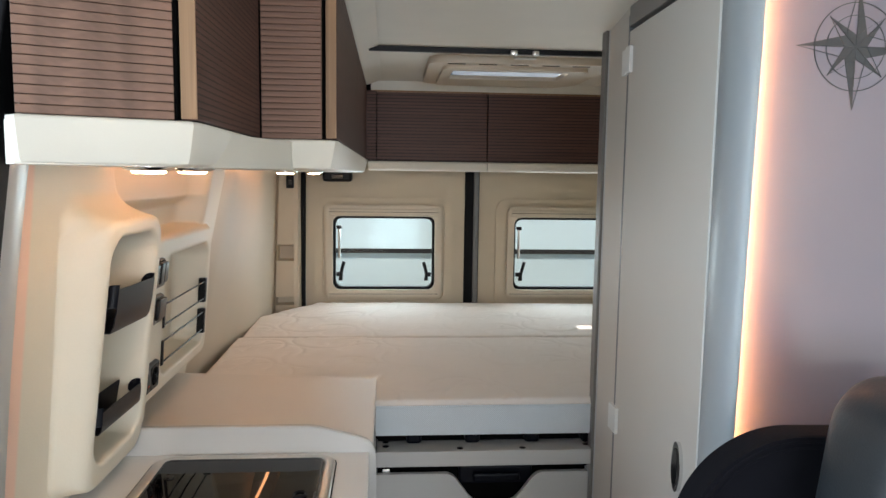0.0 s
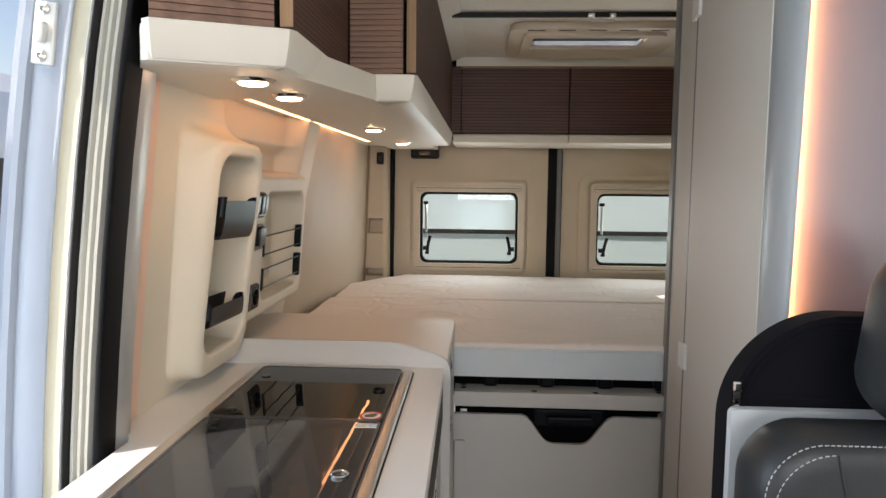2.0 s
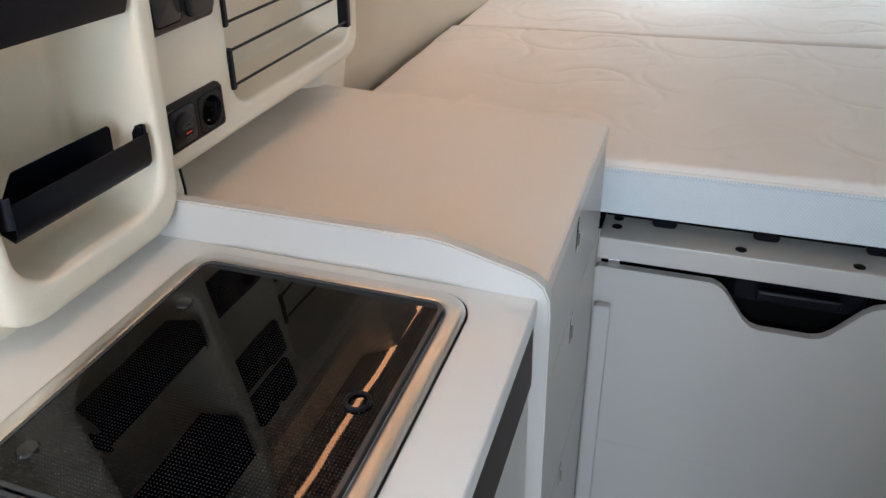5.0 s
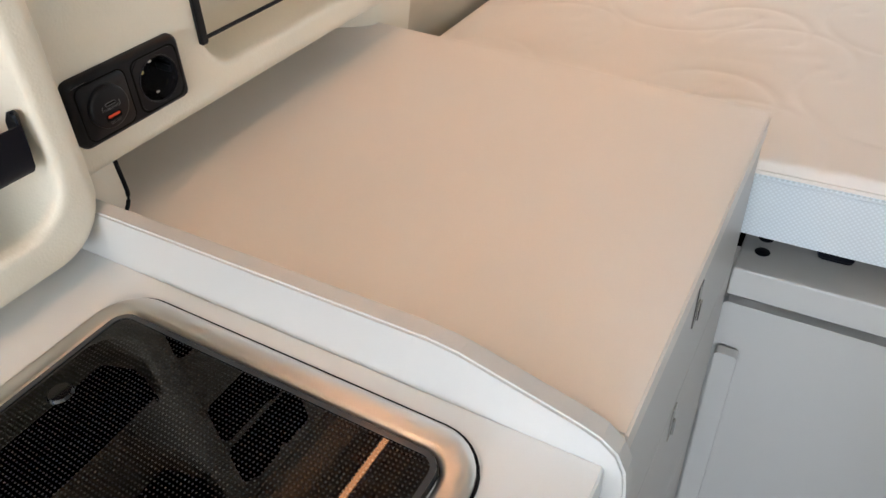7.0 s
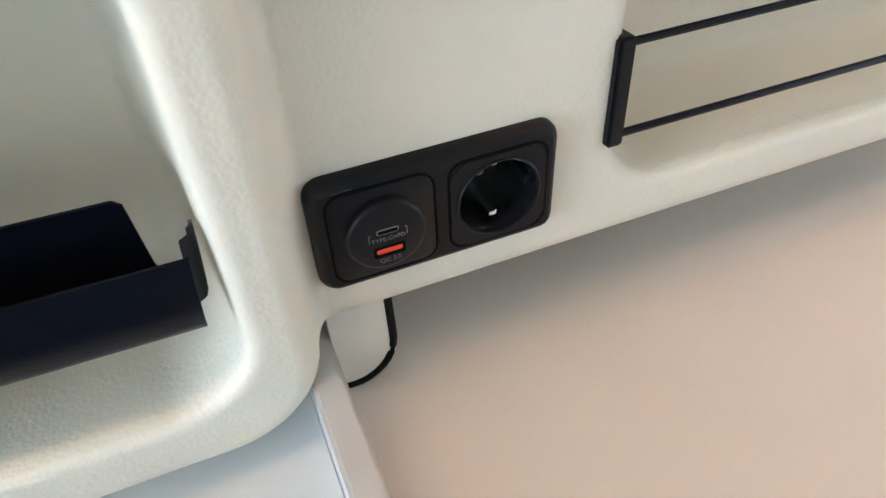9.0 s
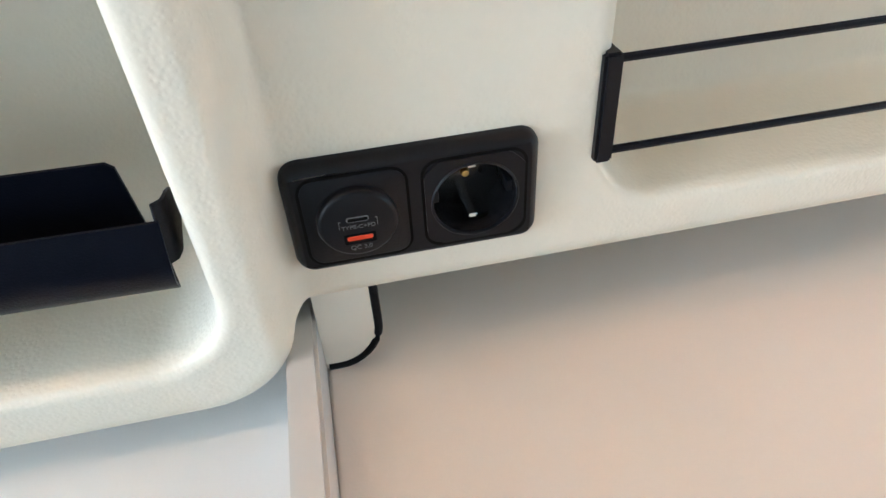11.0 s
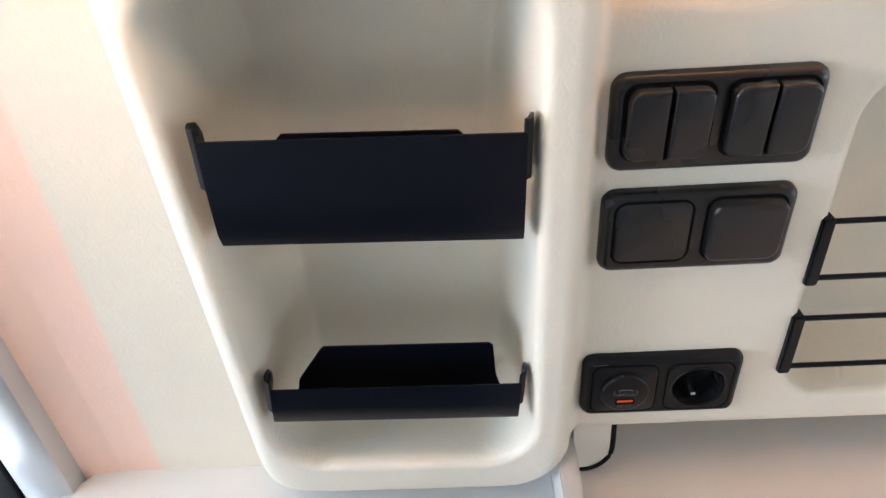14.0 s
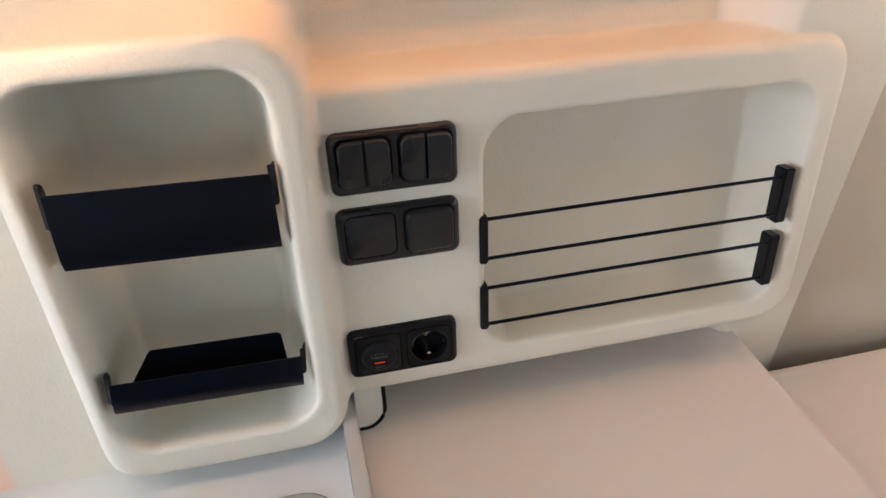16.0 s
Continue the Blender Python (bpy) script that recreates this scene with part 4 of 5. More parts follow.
bm = bmesh.new()
rows = [[bm.verts.new(p) for p in frame_loop(i, z, r)] for i, z, r in ((0.0, 0.9005, 0.04), (0.0006, 0.9040, 0.039), (0.003, 0.9062, 0.037), (0.006, 0.9068, 0.034), (0.017, 0.9066, 0.026), (0.020, 0.9058, 0.023), (0.0225, 0.903, 0.021), (0.024, 0.899, 0.02), (0.026, 0.885, 0.02))]
for a, b in zip(rows, rows[1:]):
    for k in range(len(a)):
        j = (k + 1) % len(a)
        bm.faces.new((a[k], a[j], b[j], b[k]))
part("frame", sheared(bm), STEEL, hob, "brushed steel frame", smooth=True)
part("gasket", sheared(ring(rrect(HX0 - 0.002, HX1 + 0.002, HY0 - 0.002, HY1 + 0.002, 0.042, 8), rrect(HX0 + 0.004, HX1 - 0.004, HY0 + 0.004, HY1 - 0.004, 0.036, 8), XY(0.9003), 0.0016)), RUBBER, hob)
bm = box(HX0 + 0.024, HX1 - 0.024, HY0 + 0.024, HY1 - 0.024, 0.80, 0.868)
for f in [f for f in bm.faces if f.calc_center_median().z > 0.86]:
    bm.faces.remove(f)
part("pan", sheared(bm), GLOSS_BLACK, hob)
part("control_strip", sheared(box(HX1 - 0.074, HX1 - 0.025, HY0 + 0.026, HY1 - 0.026, 0.868, 0.9025)), GLOSS_BLACK, hob, "gloss black control strip")
part("far_band", sheared(box(HX0 + 0.026, HX1 - 0.026, HY1 - 0.030, HY1 - 0.0245, 0.88, 0.901)), GLOSS_BLACK, hob)
for name, y0, y1, mat in (("hob_lid", 1.0305, 1.3645, SMOKED), ("sink_lid", 0.605, 1.0255, SMOKED_CLEAR)):
    lid = part(name, sheared(prism(rrect(HX0 + 0.0255, HX1 - 0.0255, y0, y1, 0.014), XY(0.9035), 0.005)), mat, hob, "smoked glass lid")
    part("rim", sheared(ring(rrect(HX0 + 0.0245, HX1 - 0.0245, y0 - 0.001, y1 + 0.001, 0.015), rrect(HX0 + 0.029, HX1 - 0.029, y0 + 0.0035, y1 - 0.0035, 0.011), XY(0.9025), 0.0068)), material("lid_rim", (0.04, 0.045, 0.05), 0.2, bump=0), lid)
for cx, cy, r in ((-0.43, 1.27, 0.045), (-0.40, 1.10, 0.06)):
    b = part("burner", sheared(lathe([(0.0, 0.02), (r * 0.75, 0.018), (r * 0.8, 0.010), (r, 0.008), (r, 0.0), (0, 0.0)], (cx, cy, 0.869), n=28)), BLACK_METAL, hob, smooth=True)
    for k in range(4):
        g = bmesh.new()
        a = math.pi / 4 + k * math.pi / 2
        add_tube(g, [(cx + 0.03 * math.cos(a), cy + 0.03 * math.sin(a), 0.893), (cx + 0.10 * math.cos(a), cy + 0.10 * math.sin(a), 0.893)], 0.003)
        part("pan_support", sheared(g), BLACK_METAL, hob, smooth=True)
sink = part("sink_bowl", sheared(lathe([(0.165, 0.0), (0.150, 0.0), (0.146, -0.012), (0.138, -0.06), (0.12, -0.10), (0.09, -0.115), (0.025, -0.118), (0.02, -0.122), (0.0, -0.122)], (-0.45, 0.80, 0.8975), n=48, cap=False)), STEEL, hob, "round steel sink bowl", smooth=True)
part("drain", sheared(lathe([(0.0, 0.003), (0.018, 0.003), (0.022, 0.0), (0, 0)], (-0.45, 0.80, 0.777), n=20)), CHROME, hob, smooth=True)
part("sink_deck", sheared(box(HX0 + 0.027, HX1 - 0.074, 0.595, 1.0, 0.870, 0.8725)), material("dark_steel", (0.16, 0.16, 0.16), 0.35, metal=0.8), hob)
for x, y, r in ((-0.275, 1.202, 0.0125), (-0.272, 0.800, 0.0135)):
    mat = CHROME if y < 1 else BLACK
    part("finger_ring", lathe([(r * 0.72, 0.0008), (r * 0.72, 0.003), (r * 0.9, 0.0042), (r, 0.003), (r, 0.0)], (x, y, 0.9083), n=28, cap=False), mat, hob, smooth=True)
for x, y in ((-0.525, 1.283), (-0.522, 1.066), (-0.521, 0.979), (-0.52, 0.66)):
    part("rubber_pad", lathe([(0.0, 0.0025), (0.0085, 0.0022), (0.010, 0.0), (0.0, 0.0)], (x, y, 0.9085), n=20), GLOSS_BLACK, hob, smooth=True)
st = thing("warning_sticker", (-0.267, 1.053, 0.9086), "round white sticker with a red ring on the glass lid", "sticker")
part("ring", lathe([(0.0165, 0.0), (0.0165, 0.0006), (0.0205, 0.0006), (0.0205, 0.0)], (-0.267, 1.053, 0.9086), n=40, cap=False), RED, st)
part("disc", lathe([(0.0, 0.0004), (0.0167, 0.0004), (0.0167, 0.0), (0.0, 0.0)], (-0.267, 1.053, 0.9086), n=40), WHITE_PLASTIC, st)
bm = prism([(-0.278, 1.047), (-0.272, 1.043), (-0.262, 1.045), (-0.257, 1.053), (-0.259, 1.061), (-0.267, 1.064), (-0.273, 1.059), (-0.279, 1.055)], XY(0.9089), 0.0004)
part("pot_print", bm, INK, st)
part("handle_print", prism([(-0.259, 1.059), (-0.255, 1.062), (-0.260, 1.067), (-0.264, 1.064)], XY(0.9089), 0.0005), GREY_PRINT, st)
st = thing("info_sticker", (-0.269, 1.0, 0.9086), "small white sticker with a blue ring on the lid", "sticker")
part("sheet", prism(rrect(-0.286, -0.246, 0.992, 1.0125, 0.002), XY(0.9086), 0.0005), WHITE_PLASTIC, st)
part("blue_ring", lathe([(0.0045, 0.0), (0.0045, 0.0004), (0.0065, 0.0004), (0.0065, 0.0)], (-0.256, 1.002, 0.9092), n=24, cap=False), BLUE, st)
part("bar", box(-0.279, -0.270, 1.0, 1.004, 0.9092, 0.9095), YELLOW, st)
part("faint_bar", box(-0.2835, -0.267, 0.9955, 0.997, 0.9092, 0.9095), GREY_PRINT, st)

# ---- low cabinet behind the partition ----
lowc = thing("low_cabinet", (-0.42, 1.66, FL), "greige topped cabinet between the kitchen and bed", "cabinet")
bm = prism([(-0.77, 1.4285), (-0.1515, 1.4285), (-0.1515, 1.895), (-0.77, 1.971)], XY(0.886), 0.029)
bmesh.ops.bevel(bm, geom=list(bm.edges), offset=0.002, segments=2, affect="EDGES")
part("top", bm, GREIGE, lowc, "greige laminate top")
part("carcass", box(-0.70, -0.172, 1.4285, 1.894, FL, 0.8855), GREY_FRONT, lowc)
for za, zb in ((0.722, 0.884), (0.40, 0.719), (FL + 0.05, 0.397)):
    d = part("drawer_front", box(-0.1715, -0.1535, 1.4305, 1.894, za, zb, bevel=0.002), GREY_FRONT, lowc)
    plate = part("latch", box(-0.1545, -0.1515, 1.627, 1.641, zb - 0.054, zb - 0.004, bevel=0.0012), CHROME, d, "chrome push latch")
    part("button", box(-0.1520, -0.1490, 1.631, 1.637, zb - 0.046, zb - 0.024, bevel=0.0012), CHROME, plate)

# ---- bed ----
bed = thing("bed", (0.35, 2.6, 0.655), "white bed base with a front board and black slat holders", "bed")
part("front_board", box(-0.152, 0.474, 1.890, 1.995, 0.658, 0.702, bevel=0.0025), GREY_FRONT, bed, "light grey front board")
# near-black platform and strip, standing in for shade under the mattress
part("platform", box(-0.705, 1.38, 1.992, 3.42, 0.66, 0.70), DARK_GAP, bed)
part("gap_shade", box(-0.150, 0.482, 1.975, 1.991, 0.7015, 0.742), DARK_GAP, bed)
for x, y in ((0.085, 1.914), (-0.127, 1.967), (-0.126, 1.936), (0.265, 1.911), (0.460, 1.957), (0.455, 1.930), (0.466, 1.98)):
    part("bolt_cap", lathe([(0.0, 0.0025), (0.008, 0.002), (0.0105, 0.0), (0, 0)], (x, y, 0.7012), n=18), BLACK, bed, smooth=True)
for x in (-0.045, 0.125, 0.30, 0.468):
    part("slat_holder", box(x - 0.022, x + 0.022, 1.945, 1.992, 0.703, 0.742, bevel=0.008), BLACK_METAL, bed)


def mattress(x0, x1, y0, y1, label, seed, cut=9.0):
    m = thing("mattress", ((x0 + x1) / 2, (y0 + y1) / 2, 0.744), label, "mattress", "mattress pieces of the bed")
    w, l, r = x1 - x0, y1 - y0, 0.0145

    def warp(x, y):
        return x + (x1 - x) / w * np.maximum(0, y - cut) * 0.65, y

    def top(u, v):
        x, y = x0 + u * w, y0 + v * l
        sx, sy = warp(x, y)
        d = np.minimum(np.minimum(x - x0, x1 - x), np.minimum(y - y0, y1 - y))
        z = 0.8450 + 0.0035 * np.sin(2.1 * x + seed) * np.cos(3.0 * y + 1.3 * seed)
        f = np.full_like(x, 9.0)
        for ox, oy, rad, half in ((0.0, 0.0, 0.105, 1), (0.17, 0.09, 0.125, -1), (0.06, 0.17, 0.09, 1)):
            cu, cv = np.mod(x + ox + 0.05 * seed, 0.34) - 0.17, np.mod(y + oy, 0.26) - 0.13
            e = np.abs(np.hypot(cu, cv) - rad) + np.maximum(0, -half * (cv + 0.4 * cu) - 0.02) * 0.8
            f = np.minimum(f, e)
        soft = 0.35 + 0.65 * smooth01(0.1, 0.9, 0.5 + 0.5 * np.sin(5.3 * x + 2.0 * seed) * np.sin(4.1 * y + seed + 1.9 * x))
        z = z - soft * (0.0022 * np.exp(-(f / 0.006) ** 2) - 0.0012 * np.exp(-((f - 0.025) / 0.02) ** 2)) + 0.0016 * np.sin(31 * y + 3 * np.sin(4 * x + seed)) * soft * np.sin(9 * x + 2 * seed)
        k = np.clip(r - d, 0, r)
        z = z - (r - np.sqrt(np.maximum(r * r - k * k, 0)))
        return sx, sy, z

    part("cover", grid(420, 160, top), FABRIC, m, "white quilted cover", smooth=True, angle=180)
    part("side", ring(rrect(x0, x1, y0, y1, 0.02), rrect(x0 + 0.03, x1 - 0.03, y0 + 0.03, y1 - 0.03, 0.01), lambda u, v, h: (*warp(u, v), 0.744 + h), 0.088), FABRIC_SIDE, m, "pale blue mesh side band", smooth=True)
    for z in (0.826, 0.833):
        bm = bmesh.new()
        o = rrect(x0 - 0.0005, x1 + 0.0005, y0 - 0.0005, y1 + 0.0005, 0.02)
        add_tube(bm, [(*warp(u, v), z) for u, v in o] + [(*warp(*o[0]), z)], 0.0026, 6)
        part("piping", bm, FABRIC_SIDE if z < 0.83 else FABRIC, m, smooth=True)
    return m


mattress(-0.700, 1.37, 1.908, 2.6885, "white quilted mattress piece with pale blue sides", 0.4)
mattress(-0.688, 1.37, 2.691, 3.42, "rear white quilted mattress piece under the windows", 2.2, 3.08)

# ---- drawer under the bed ----
dr = thing("underbed_chest", (0.16, 1.91, FL), "light grey drawer front with a notched grip under the bed", "drawer")
part("front", prism([(-0.147, 0.177), (0.476, 0.177), (0.476, 0.618), (0.470, 0.624), (0.332, 0.624), (0.316, 0.618), (0.302, 0.605), (0.266, 0.556), (0.252, 0.543), (0.236, 0.538), (0.150, 0.538), (0.134, 0.543), (0.121, 0.555), (0.086, 0.605), (0.073, 0.618), (0.058, 0.624), (-0.141, 0.624), (-0.147, 0.618)],
                    lambda u, v, w: (u - 0.009, 1.909 + w, v + 0.005), 0.016), GREY_FRONT, dr)
part("lower_front", box(-0.155, 0.466, 1.9095, 1.925, FL + 0.01, 0.1812, bevel=0.0006), GREY_FRONT, dr)
# near-black sheet painted in for the shaded hollow behind the notch
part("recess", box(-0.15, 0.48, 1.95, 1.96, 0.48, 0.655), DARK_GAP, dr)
part("handle", box(0.085, 0.30, 1.936, 1.950, 0.585, 0.640, bevel=0.006), BLACK_METAL, dr, "black handle shell")
part("handle_lip", box(0.125, 0.262, 1.918, 1.932, 0.597, 0.622, bevel=0.006), BLACK_METAL, dr)
for x in (-0.135, 0.452):
    part("runner", box(x, x + 0.022, 1.922, 1.95, 0.629, 0.640, bevel=0.002), CHROME, dr, "small steel runner bracket")
part("drawer_trim", prism(rrect(-0.149, -0.119, FL, 0.552, 0.006), XZ(1.889), 0.015), GREY_FRONT, None, "grey upright trim beside the drawer", kind="structure")
hb = thing("floor_box", (0.34, 1.82, FL), "light grey box on the floor before the drawer", "floor box")
part("body", box(0.205, 0.460, 1.76, 1.905, FL, 0.012), GREY_FRONT, hb)
part("lid", box(0.203, 0.462, 1.757, 1.907, 0.0125, 0.028, bevel=0.003), GREY_FRONT, hb)

# ---- bathroom cabin ----
def wall_piece(name, p, q, t, z0, z1, mat, label, parent=None, bevel=0.0015):
    d = Vector((q[0] - p[0], q[1] - p[1], 0))
    m = Matrix.Translation((p[0], p[1], 0)) @ Matrix.Rotation(math.atan2(d.y, d.x), 4, "Z")
    bm = box(0, d.length, -t, 0, z0, z1, bevel=bevel, m=m)
    return part(name, bm, mat, parent, label, kind="" if parent else "structure")


bd = thing("bathroom_door", (0.42, 1.36, FL), "taupe laminate bathroom door with white hinges and oval handle", "door", kind="structure")
leaf = wall_piece("leaf", (0.4145, 1.134), (0.4315, 1.6175), 0.02, FL + 0.02, 1.812, DOOR_GREY, "", bd)
wall_piece("edge_band", (0.4125, 1.1285), (0.4140, 1.1335), 0.02, FL + 0.02, 1.812, WHITE_PLASTIC, "pale edge band", leaf, 0.0008)
for z0, z1 in ((1.716, 1.776), (0.862, 0.925)):
    h = part("hinge", box(0.4225, 0.4335, 1.589, 1.6195, z0, z1, bevel=0.002), WHITE_PLASTIC, bd, "white plastic hinge")
    part("hinge_leaf", box(0.4255, 0.4365, 1.6225, 1.651, z0 - 0.003, z1 - 0.003, bevel=0.002), WHITE_PLASTIC, h)
hd = part("handle", prism([(1.208 + 0.021 * math.cos(a), 0.945 + 0.048 * math.sin(a)) for a in np.linspace(0, 2 * math.pi, 28, endpoint=False)], lambda u, v, w: (0.4105 + w + 0.022 * (u - 1.208), u, v), 0.012), CHROME, bd, "oval chrome door handle", smooth=True)
part("grip", prism([(1.208 + 0.013 * math.cos(a), 0.945 + 0.036 * math.sin(a)) for a in np.linspace(0, 2 * math.pi, 24, endpoint=False)], lambda u, v, w: (0.4085 + w + 0.022 * (u - 1.208), u, v), 0.004), GLOSS_BLACK, hd)
wall_piece("bathroom_post", (0.4327, 1.6275), (0.4665, 1.876), 0.02, FL, CZ, DOOR_GREY, "taupe laminate post of the bathroom cabin")
part("bathroom_edge", box(0.4655, 0.4735, 1.8775, 1.886, FL, CZ, bevel=0.002), TRIM_GREY, None, "pale metal edge profile of the bathroom cabin", kind="structure")
part("bathroom_edge_back", box(0.4590, 0.482, 1.8875, 1.925, FL, CZ, bevel=0.002), EDGE_DARK, None, "dark grey back edge of the bathroom cabin", kind="structure")
part("bathroom_seam", box(0.4314, 0.450, 1.6178, 1.6272, FL, CZ - 0.02), SEAL_GREY, None, "dark joint between bathroom door and post", kind="structure")
part("bathroom_rear_wall", box(0.483, 1.398, 1.88, 1.90, 0.0, CZ), DOOR_GREY, None, "taupe rear wall of the bathroom cabin", kind="structure")
wall_piece("bathroom_header", (0.4115, 1.105), (0.4290, 1.6165), 0.02, 1.822, CZ, EDGE_DARK, "dark grey header over the bathroom door")
# rounded grey corner column, acrylic panel with a lit edge
arc = [(0.4165, 1.1275), (0.4095, 1.115), (0.4045, 1.095), (0.4035, 1.075), (0.4060, 1.052), (0.4120, 1.034), (0.4190, 1.0245), (0.4245, 1.0195), (0.4265, 1.0195), (0.4265, 1.022), (0.4225, 1.026), (0.4225, 1.060), (0.445, 1.1275)]
part("corner_column", prism(arc, lambda u, v, w: (u + (-0.002 + 0.012 * (FL + w - 1.3)) * (1.13 - v) / 0.1, v, FL + w), CZ - FL), COLUMN_GREY, None, "satin grey rounded corner column", smooth=True, kind="structure", angle=55)
part("acrylic_panel", box(0.420, 1.398, 1.036, 1.048, FL, CZ), PANEL_WHITE, None, "glossy mauve acrylic wall panel with an amber lit edge", kind="structure")
edge = thing("edge_light", (0.425, 1.03, 1.4), "amber LED strip along the acrylic panel", "light strip")
LEANING = Matrix(((1, 0, 0.012, -0.002 - 0.012 * 1.3), (0, 1, 0, 0), (0, 0, 1, 0), (0, 0, 0, 1)))
part("channel", box(0.4232, 0.4248, 1.0225, 1.0355, 0.70, CZ - 0.002, m=LEANING), ALU, edge)
part("diffuser", box(0.4249, 0.4262, 1.0235, 1.0350, 0.70, CZ - 0.002, m=LEANING), LED_ORANGE, edge, "lit amber diffuser")

rose = thing("compass_rose", (0.584, 1.035, 1.68), "dark compass rose printed on the acrylic panel", "wall decal")
CX, CZZ = 0.584, 1.678


def point(tip, waist, a, side):
    """One half of a compass point, a thin printed triangle."""
    w = side * math.pi / 4
    p = [(CX, CZZ), (CX + tip * math.sin(a), CZZ + tip * math.cos(a)), (CX + waist * math.sin(a + w), CZZ + waist * math.cos(a + w))]
    return prism(p, XZ(1.0349), 0.0008)


for k in range(4):
    for tip, waist, turn in ((0.094, 0.024, 0), (0.062, 0.018, math.pi / 4)):
        a = turn + k * math.pi / 2
        part("point", point(tip, waist, a, 1), INK, rose)
        part("point_edge", tube([(CX, 1.0348, CZZ), (CX + tip * math.sin(a), 1.0348, CZZ + tip * math.cos(a)), (CX + waist * math.sin(a - math.pi / 4), 1.0348, CZZ + waist * math.cos(a - math.pi / 4))], 0.0007, 5), INK, rose)
circ = lambda r: [(CX + r * math.cos(a), CZZ + r * math.sin(a)) for a in np.linspace(0, 2 * math.pi, 48, endpoint=False)]
part("ring", ring(circ(0.0665), circ(0.0650), XZ(1.0349), 0.0008), INK, rose)
part("inner_ring", ring(circ(0.0475), circ(0.0463), XZ(1.0349), 0.0008), INK, rose)

# ---- bench seat ----
seat = thing("bench_seat", (0.58, 0.80, FL), "black leather travel seat with headrest and grey stitching", "seat")


def arch(r, y):
    """The cover's quarter-round shoulder, from the side up to the top."""
    return [(0.430 - r * math.cos(a), y, 0.979 + r * math.sin(a)) for a in np.linspace(0, math.pi / 2, 20)]


bm = prism([(0.271, 0.03), (0.271, 0.80)] + [(x, z) for x, y, z in arch(0.159, 0)] + [(0.79, 1.138), (0.87, 1.11), (0.89, 1.04), (0.89, 0.03)], XZ(0.853), 0.047)
bmesh.ops.bevel(bm, geom=[e for e in bm.edges if abs(e.verts[0].co.y - e.verts[1].co.y) < 1e-4], offset=0.005, segments=3, affect="EDGES", clamp_overlap=True)
cover = part("back_cover", bm, CLOTH, seat, "black cloth cover with a zip", smooth=True, angle=60)
for r, w in ((0.1525, 0.0017), (0.1440, 0.0015)):
    part("seam", tube([(0.430 - r, 0.8525, 1.009)] + arch(r, 0.8525)[4:] + [(0.80, 0.8525, 0.979 + r)], w), CLOTH, cover, smooth=True)
part("hem", tube([(0.276, 0.8525, 1.021), (0.86, 0.8525, 1.019)], 0.0017), CLOTH, cover, smooth=True)
zp = part("zip_pull", prism(rrect(0.2775, 0.2865, 1.016, 1.032, 0.002), XZ(0.847), 0.002), CHROME, cover, "chrome zip pull")
part("eye", lathe([(0.0026, -0.001), (0.0050, -0.001), (0.0050, 0.001), (0.0026, 0.001), (0.0026, -0.001)], (0.2820, 0.848, 1.0135), (0, -1, 0), 20, False), CHROME, zp, smooth=True)
part("slider", box(0.2765, 0.2885, 0.8465, 0.8535, 1.029, 1.043, bevel=0.0025), CHROME, zp)
part("back_shell", prism(rrect(0.2715, 0.885, 0.03, 1.0070, 0.009), XZ(0.836), 0.0165), ALU, seat, "grey plastic back shell", smooth=True)


def cushion(x0, x1, y0, y1, z0, z1, r, puff=0.012, edge=0.55, taper=0.0):
    """A padded block with rounded outline and soft edges; taper narrows it upwards."""
    bm = bmesh.new()
    rows = []
    mid = (x0 + x1) / 2
    for k in range(17):
        a = math.pi * k / 16
        inset = r * (1 - math.sin(a) ** 0.55) * edge
        y = (y0 + y1) / 2 - (y1 - y0) / 2 * math.cos(a)
        rows.append([bm.verts.new((mid + (u - mid) * (1 - taper * max(0, v - z0 - 0.07)), y, v)) for u, v in rrect(x0 + inset, x1 - inset, z0 + inset, z1 - inset, max(0.01, r - inset * 0.5), 8)])
    for a, b in zip(rows, rows[1:]):
        for k in range(len(a)):
            j = (k + 1) % len(a)
            bm.faces.new((a[k], a[j], b[j], b[k]))
    for row, s in ((rows[0], -1), (rows[-1], 1)):
        c = bm.verts.new((sum(v.co.x for v in row) / len(row), row[0].co.y + s * puff, sum(v.co.z for v in row) / len(row)))
        for k in range(len(row)):
            bm.faces.new((row[k], row[(k + 1) % len(row)], c))
    return bm


def stitches(pts, parent, thick=0.0008):
    """A dashed seam along a line of points."""
    bm, path = bmesh.new(), []
    for p, q in zip(pts, pts[1:]):
        p, q = Vector(p), Vector(q)
        n = max(1, round((q - p).length / 0.0034))
        path += [p.lerp(q, i / n) for i in range(n)]
    for i in range(0, len(path) - 1, 2):
        add_tube(bm, [path[i], path[i].lerp(path[i + 1], 1.2)], thick, 5)
    part("stitching", bm, STITCH, parent, "pale grey stitching")


def side_first(pts, keep):
    """The stretch of a closed outline that is kept, starting at its lowest point on the low side."""
    n = len(pts)
    k = min(range(n), key=lambda i: (not keep(pts[i]), pts[i][0] + pts[i][1]))
    run = [pts[(k - i) % n] for i in range(n)]
    return list(itertools.takewhile(keep, run))


